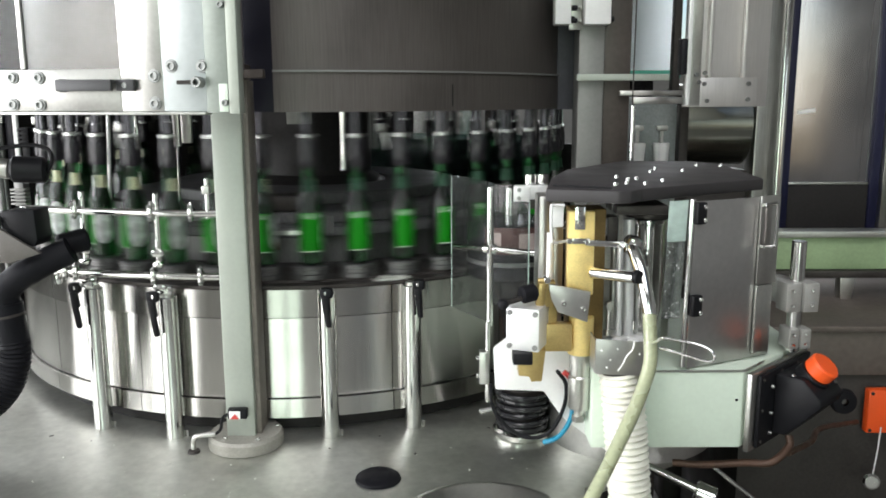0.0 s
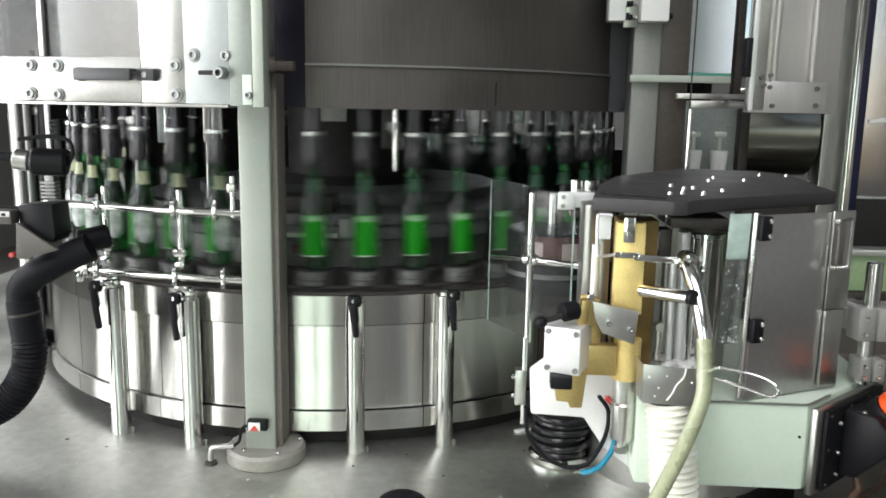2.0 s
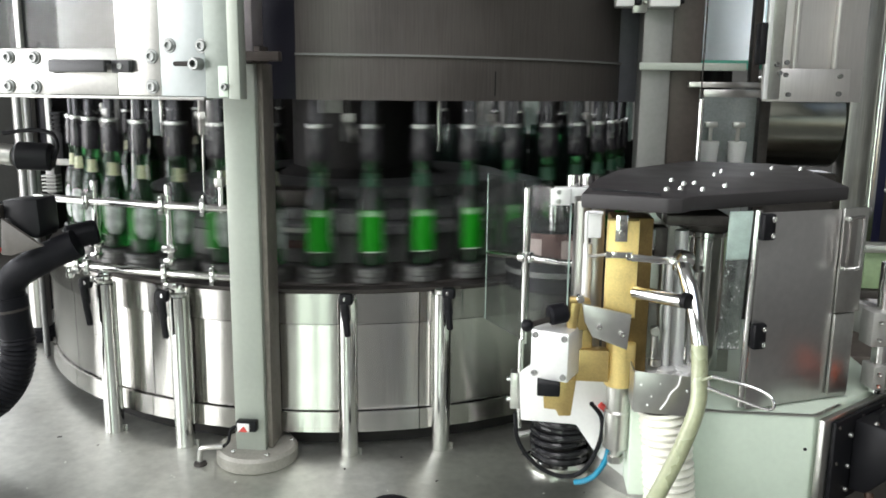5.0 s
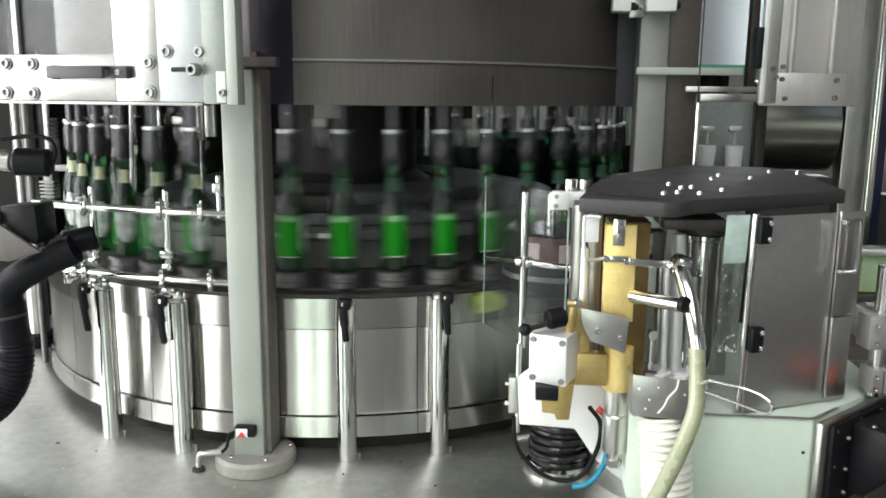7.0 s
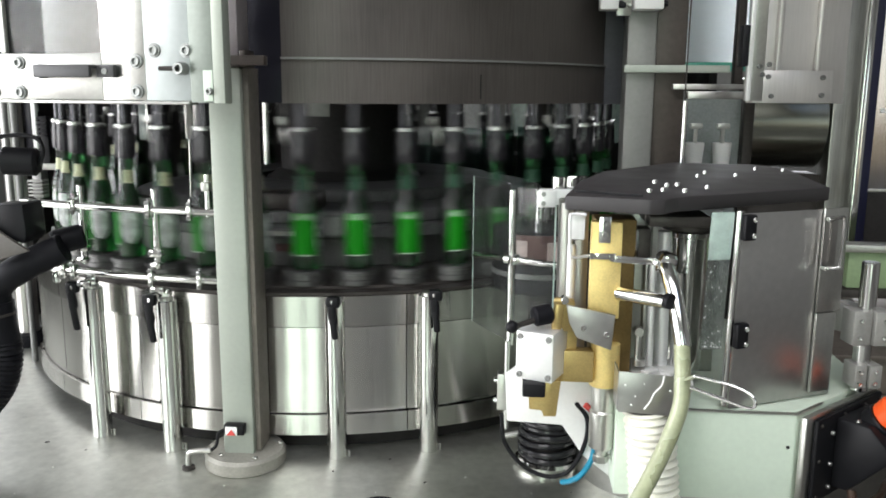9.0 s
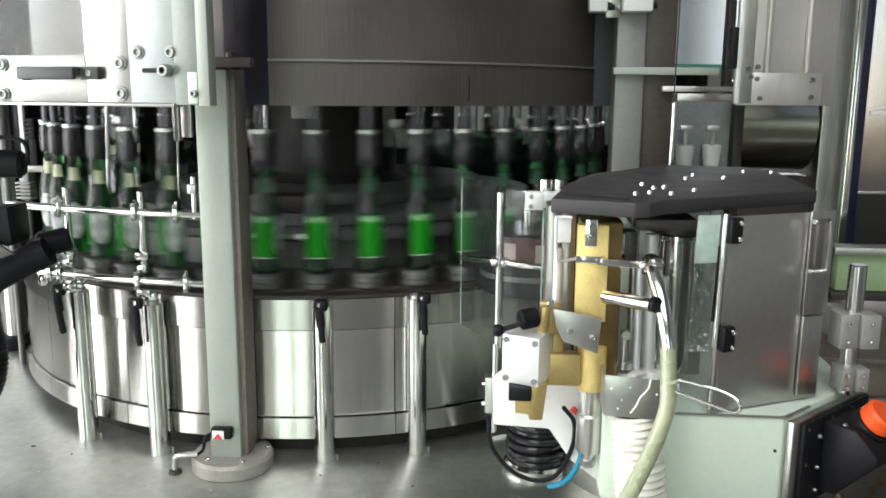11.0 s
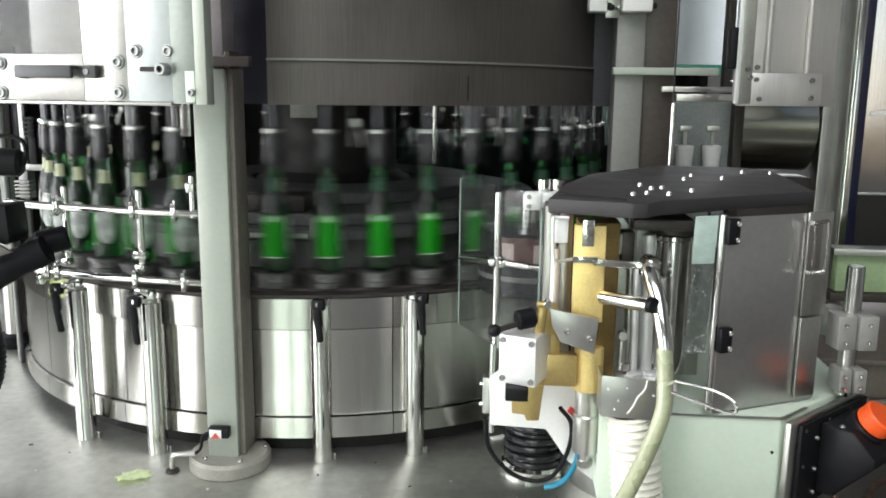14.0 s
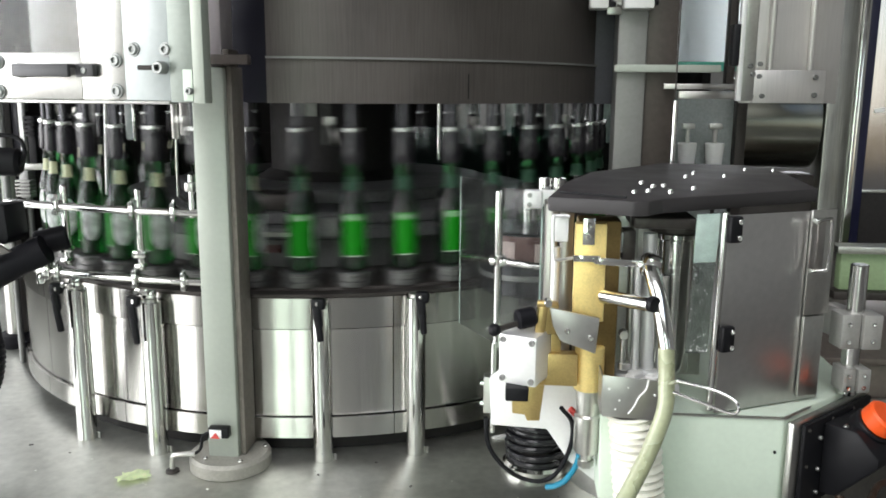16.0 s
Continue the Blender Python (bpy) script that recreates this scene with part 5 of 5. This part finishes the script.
for a, w, z0, z1, mat in ((69.5, 5, 1.40, 1.8, SMOKEPANE), (64.5, 3, 1.42, 1.8, REARPAINT), (59, 4, 1.40, 1.8, PALEPLASTIC), (54, 2.5, 1.3, 1.8, DARK), (49, 4, 1.40, 1.8, SMOKEPANE), (43, 2, 1.33, 1.8, REARPAINT), (36, 4, 1.38, 1.62, PALEPLASTIC)):
    part("rear_panel", sector(1.27, 1.295, z0, z1, a, a + w, 6), mat, rearwall, "grey panel against the hall's light")
for a, w, z0, z1 in ((57, 4, 1.30, 1.315), (62, 10, 1.345, 1.36), (44, 14, 1.29, 1.305), (80, 20, 1.33, 1.34)):
    part("rear_rail", sector(1.2, 1.22, z0, z1, a, a + w, 8), COVER, rearwall, "dull rail")
part("dark_cover", span(0.29, 0.44, 2.72, 2.74, 1.56, 2.4), NAVYGREY, rearwall, "dark narrow cover")

# ---- inspection arm beside the carousel ----
arm = thing("suction_arm", (-1.06, 1.95, TOP), "black suction arm with a corrugated hose beside the rail", "suction arm")
part("arm_pipe", tube([(-0.93, 2.03, 1.228), (-0.985, 2.015, 1.202), (-1.03, 2.0, 1.177), (-1.068, 2.0, 1.152), (-1.088, 2.0, 1.125), (-1.088, 2.0, 1.095)], 0.0345, 20), RUBBER, arm)
part("cuff", tube([(-1.088, 2.0, 1.1), (-1.085, 2.0, 1.05), (-1.08, 2.0, 1.0)], 0.038, 20), RUBBER, arm, "smooth black hose cuff")
part("cuff_band", tube([(-1.0865, 2.0, 1.072), (-1.0857, 2.0, 1.066)], 0.0395, 20), DARK, arm, "thin band round the cuff")
part("corrugated_hose", tube([(-1.08, 2.0, 1.005), (-1.079, 2.0, 0.975), (-1.088, 1.998, 0.925), (-1.115, 1.995, 0.875), (-1.16, 1.99, 0.832), (-1.26, 1.97, 0.79), (-1.42, 1.94, 0.758), (-1.65, 1.9, 0.744)], 0.0385, 20, 8, 0.0024, 0.011), RUBBER, arm, "black corrugated hose")
part("stub", rod(0.03, (-0.975, 2.06, 1.232), (-0.915, 2.10, 1.245), 20, 0.006), RUBBER, arm)
part("swivel", merge(rod(0.014, (-1.045, 2.19, 1.143), (-1.015, 2.195, 1.143), 14, 0.003), box((0.018, 0.02, 0.03), (-1.035, 2.17, 1.125), 20, 0.004)), CHROME, arm)
camera_head = thing("inspection_sensor", (-1.0, 2.0, 1.3), "black sensor head with a taupe cheek plate", "sensor")
part("case", upright([(-1.066, 1.333), (-0.985, 1.337), (-0.981, 1.262), (-0.99, 1.246), (-1.066, 1.262)], 1.97, 2.05, 0.004), BLACK, camera_head)
part("cheek", upright([(-1.071, 1.21), (-1.048, 1.208), (-0.969, 1.233), (-0.988, 1.244), (-1.064, 1.294)], 1.955, 1.965, 0.002), TAUPE, camera_head, "taupe cheek plate")
block = part("terminal_block", span(-1.12, -1.072, 1.95, 1.985, 1.29, 1.322, 0.003), TAUPE, camera_head, "pale terminal block")
part("terminal_face", span(-1.118, -1.074, 1.9475, 1.9495, 1.308, 1.32, 0.0005), WHITE, block, "white terminal strip")
for k in range(2):
    part("terminal_hole", span(-1.106 + 0.014 * k, -1.097 + 0.014 * k, 1.9455, 1.947, 1.31, 1.317, 0), BLACK, block)
part("red_lamp", rod(0.006, (-1.079, 1.95, 1.219), (-1.079, 1.965, 1.219), 12), RED, camera_head, "small red lamp")
part("barrel", rod(0.032, (-1.045, 2.0, 1.432), (-0.965, 2.02, 1.428), 24, 0.008), BLACK, camera_head)
part("collar", rod(0.024, (-1.08, 1.995, 1.437), (-1.044, 2.0, 1.432), 18, 0.004), STEEL, camera_head)
part("cable", tube([(-1.07, 2.0, 1.482), (-1.0, 2.0, 1.49), (-0.955, 2.0, 1.483), (-0.943, 2.0, 1.46), (-0.955, 2.01, 1.435), (-0.985, 2.02, 1.402)], 0.005, 8), BLACK, camera_head)
part("mast", rod(0.022, (-1.36, 2.05, TOP), (-1.36, 2.05, 1.455), 20), SATIN, camera_head, "polished mast")
part("mast_arm", span(-1.36, -1.06, 2.02, 2.05, 1.29, 1.32, 0.003), BLACK, camera_head)
part("barrel_arm", span(-1.36, -1.07, 2.0, 2.03, 1.43, 1.45, 0.003), BLACK, camera_head)

# ---- loose label scraps ----


def scrap(name, at, size, mat, label, seed, centre):
    """A crumpled scrap of paper, one sheet with thickness."""
    rnd = random.Random(seed)
    bm = bmesh.new()
    n = 6
    top = [[bm.verts.new(((i / n - 0.5) * size[0] + rnd.uniform(-0.003, 0.003), (j / n - 0.5) * size[1] + rnd.uniform(-0.003, 0.003), rnd.uniform(-1, 1) * size[2])) for j in range(n + 1)] for i in range(n + 1)]
    for i in range(n):
        for j in range(n):
            if (i, j) not in ((0, 0), (n - 1, n - 1), (0, n - 1)):
                bm.faces.new((top[i][j], top[i + 1][j], top[i + 1][j + 1], top[i][j + 1]))
    for v in [v for v in bm.verts if not v.link_faces]:
        bm.verts.remove(v)
    bmesh.ops.solidify(bm, geom=bm.faces[:], thickness=0.0006)
    bmesh.ops.transform(bm, matrix=at, verts=bm.verts)
    ob = new(name, mesh_of(name, bm, mat, 60))
    ob.location = centre
    return tagged(ob, label, "paper scrap")


rim_scrap = scrap("label_scrap", pose(1.032, 0, -0.018, 0, 80, 0), (0.05, 0.07, 0.006), SCRAP, "crumpled yellow-green label scrap hanging from the turning rim", 3, (*C, 1.1))
rim_paper = scrap("paper_scrap", pose(0.985, 0, 0.016, 0, 14, 0), (0.03, 0.09, 0.004), PALE, "torn white paper scrap on the turning rim", 5, (*C, 1.1))
loose_scrap = scrap("label_scrap", pose(0, 0, 0.004), (0.075, 0.045, 0.005), PALESCRAP, "loose pale green label scrap blown onto the table", 8, (-0.72, 1.965, TOP + 0.005))

crumbs = []
rnd = random.Random(11)
for k in range(70):
    x, y = rnd.uniform(-1.3, 0.25), rnd.uniform(1.3, 2.05)
    s = rnd.uniform(0.0008, 0.0026)
    crumbs.append(box((s * rnd.uniform(1, 2.4), s * 1.2, s * 0.7), (x, y, TOP + s * 0.35), rnd.uniform(0, 180), 0))
tagged(part("crumbs", merge(*crumbs), PALE), "scattered pale paper crumbs on the steel table", "debris", kind="stuff")
stains = []
for k in range(9):
    a = rnd.uniform(-135, -55)
    x, y, _ = on_ring(rnd.uniform(1.06, 1.22), a, 0)
    s = rnd.uniform(0.003, 0.007)
    stains.append(box((s * 1.6, s, 0.0012), (x, y, TOP + 0.0006), rnd.uniform(0, 180), 0))
tagged(part("oil_specks", merge(*stains), DARK), "dark oil specks on the steel table", "debris", kind="stuff")


def motions():
    # the carousel's clock: half seconds lag or lead a little, as its pace wavers
    times = [(0.0, 0.0), (0.5, 0.484), (1.0, 1.0), (1.5, 1.484), (2.0, 2.0), (2.5, 2.484), (3.0, 3.0), (3.5, 3.516), (4.0, 4.0), (4.5, 4.5), (5.0, 5.0), (5.5, 5.5), (6.0, 6.0)]
    times += [(h / 2, h / 2 + (0.018 if h % 2 else 0)) for h in range(13, 33)]
    speed, start = 360 / COUNT * 11.7425, -74.5
    rows = [(t, start + speed * (c - 12.0)) for t, c in times]
    walk(carousel, [(t, pose(*C, 1.1, 0, 0, a)) for t, a in rows])
    # each bottle turns on its plate as it comes to the front, and back again behind

    def spin(a):
        a = (a + 180) % 360 - 180
        u = min(max((a + 101) / 16, 0), 1) if a < 60 else min(max((130 - a) / 50, 0), 1)
        return -48 * (1 - u * u * (3 - 2 * u))

    fine = [k / 10 for k in range(161)]
    clock = np.interp(fine, [t for t, _ in times], [c for _, c in times])
    for i, b in enumerate(bottles):
        turn = [start + speed * (c - 12.0) + i * 360 / COUNT for c in clock]
        walk(b, [(t, pose(*C, 1.155, 0, 0, a) @ pose(RADIUS, 0, 0, 0, 0, spin(a))) for t, a in zip(fine, turn)])
    for ob, at, angle in ((rim_scrap, 14.518, -73.1), (rim_paper, 0.0, -69.1)):
        walk(ob, [(t, pose(*C, 1.1, 0, 0, angle + speed * (c - at))) for t, c in times])
    walk(loose_scrap, [(0.0, pose(-2.2, 2.0, TOP + 0.005, 0, 0, 20)), (12.2, pose(-2.2, 2.0, TOP + 0.005, 0, 0, 20)), (12.3, pose(-1.6, 2.2, 1.02, 40, 20, 30)),
                       (12.4, pose(-1.2, 2.08, 0.95, 50, 40, 40)), (12.5, pose(-0.89, 2.0, 0.735, 35, 30, 40)), (12.6, pose(-0.885, 1.995, 0.728, 30, 25, 35)),
                       (12.7, pose(-0.84, 1.98, TOP + 0.012, 12, 6, 30)), (12.9, pose(-0.735, 1.95, TOP + 0.005, 0, 0, 30)), (13.2, pose(-0.722, 1.962, TOP + 0.005, 0, 0, 32)),
                       (16.0, pose(-0.722, 1.962, TOP + 0.005, 0, 0, 32))])


motions()
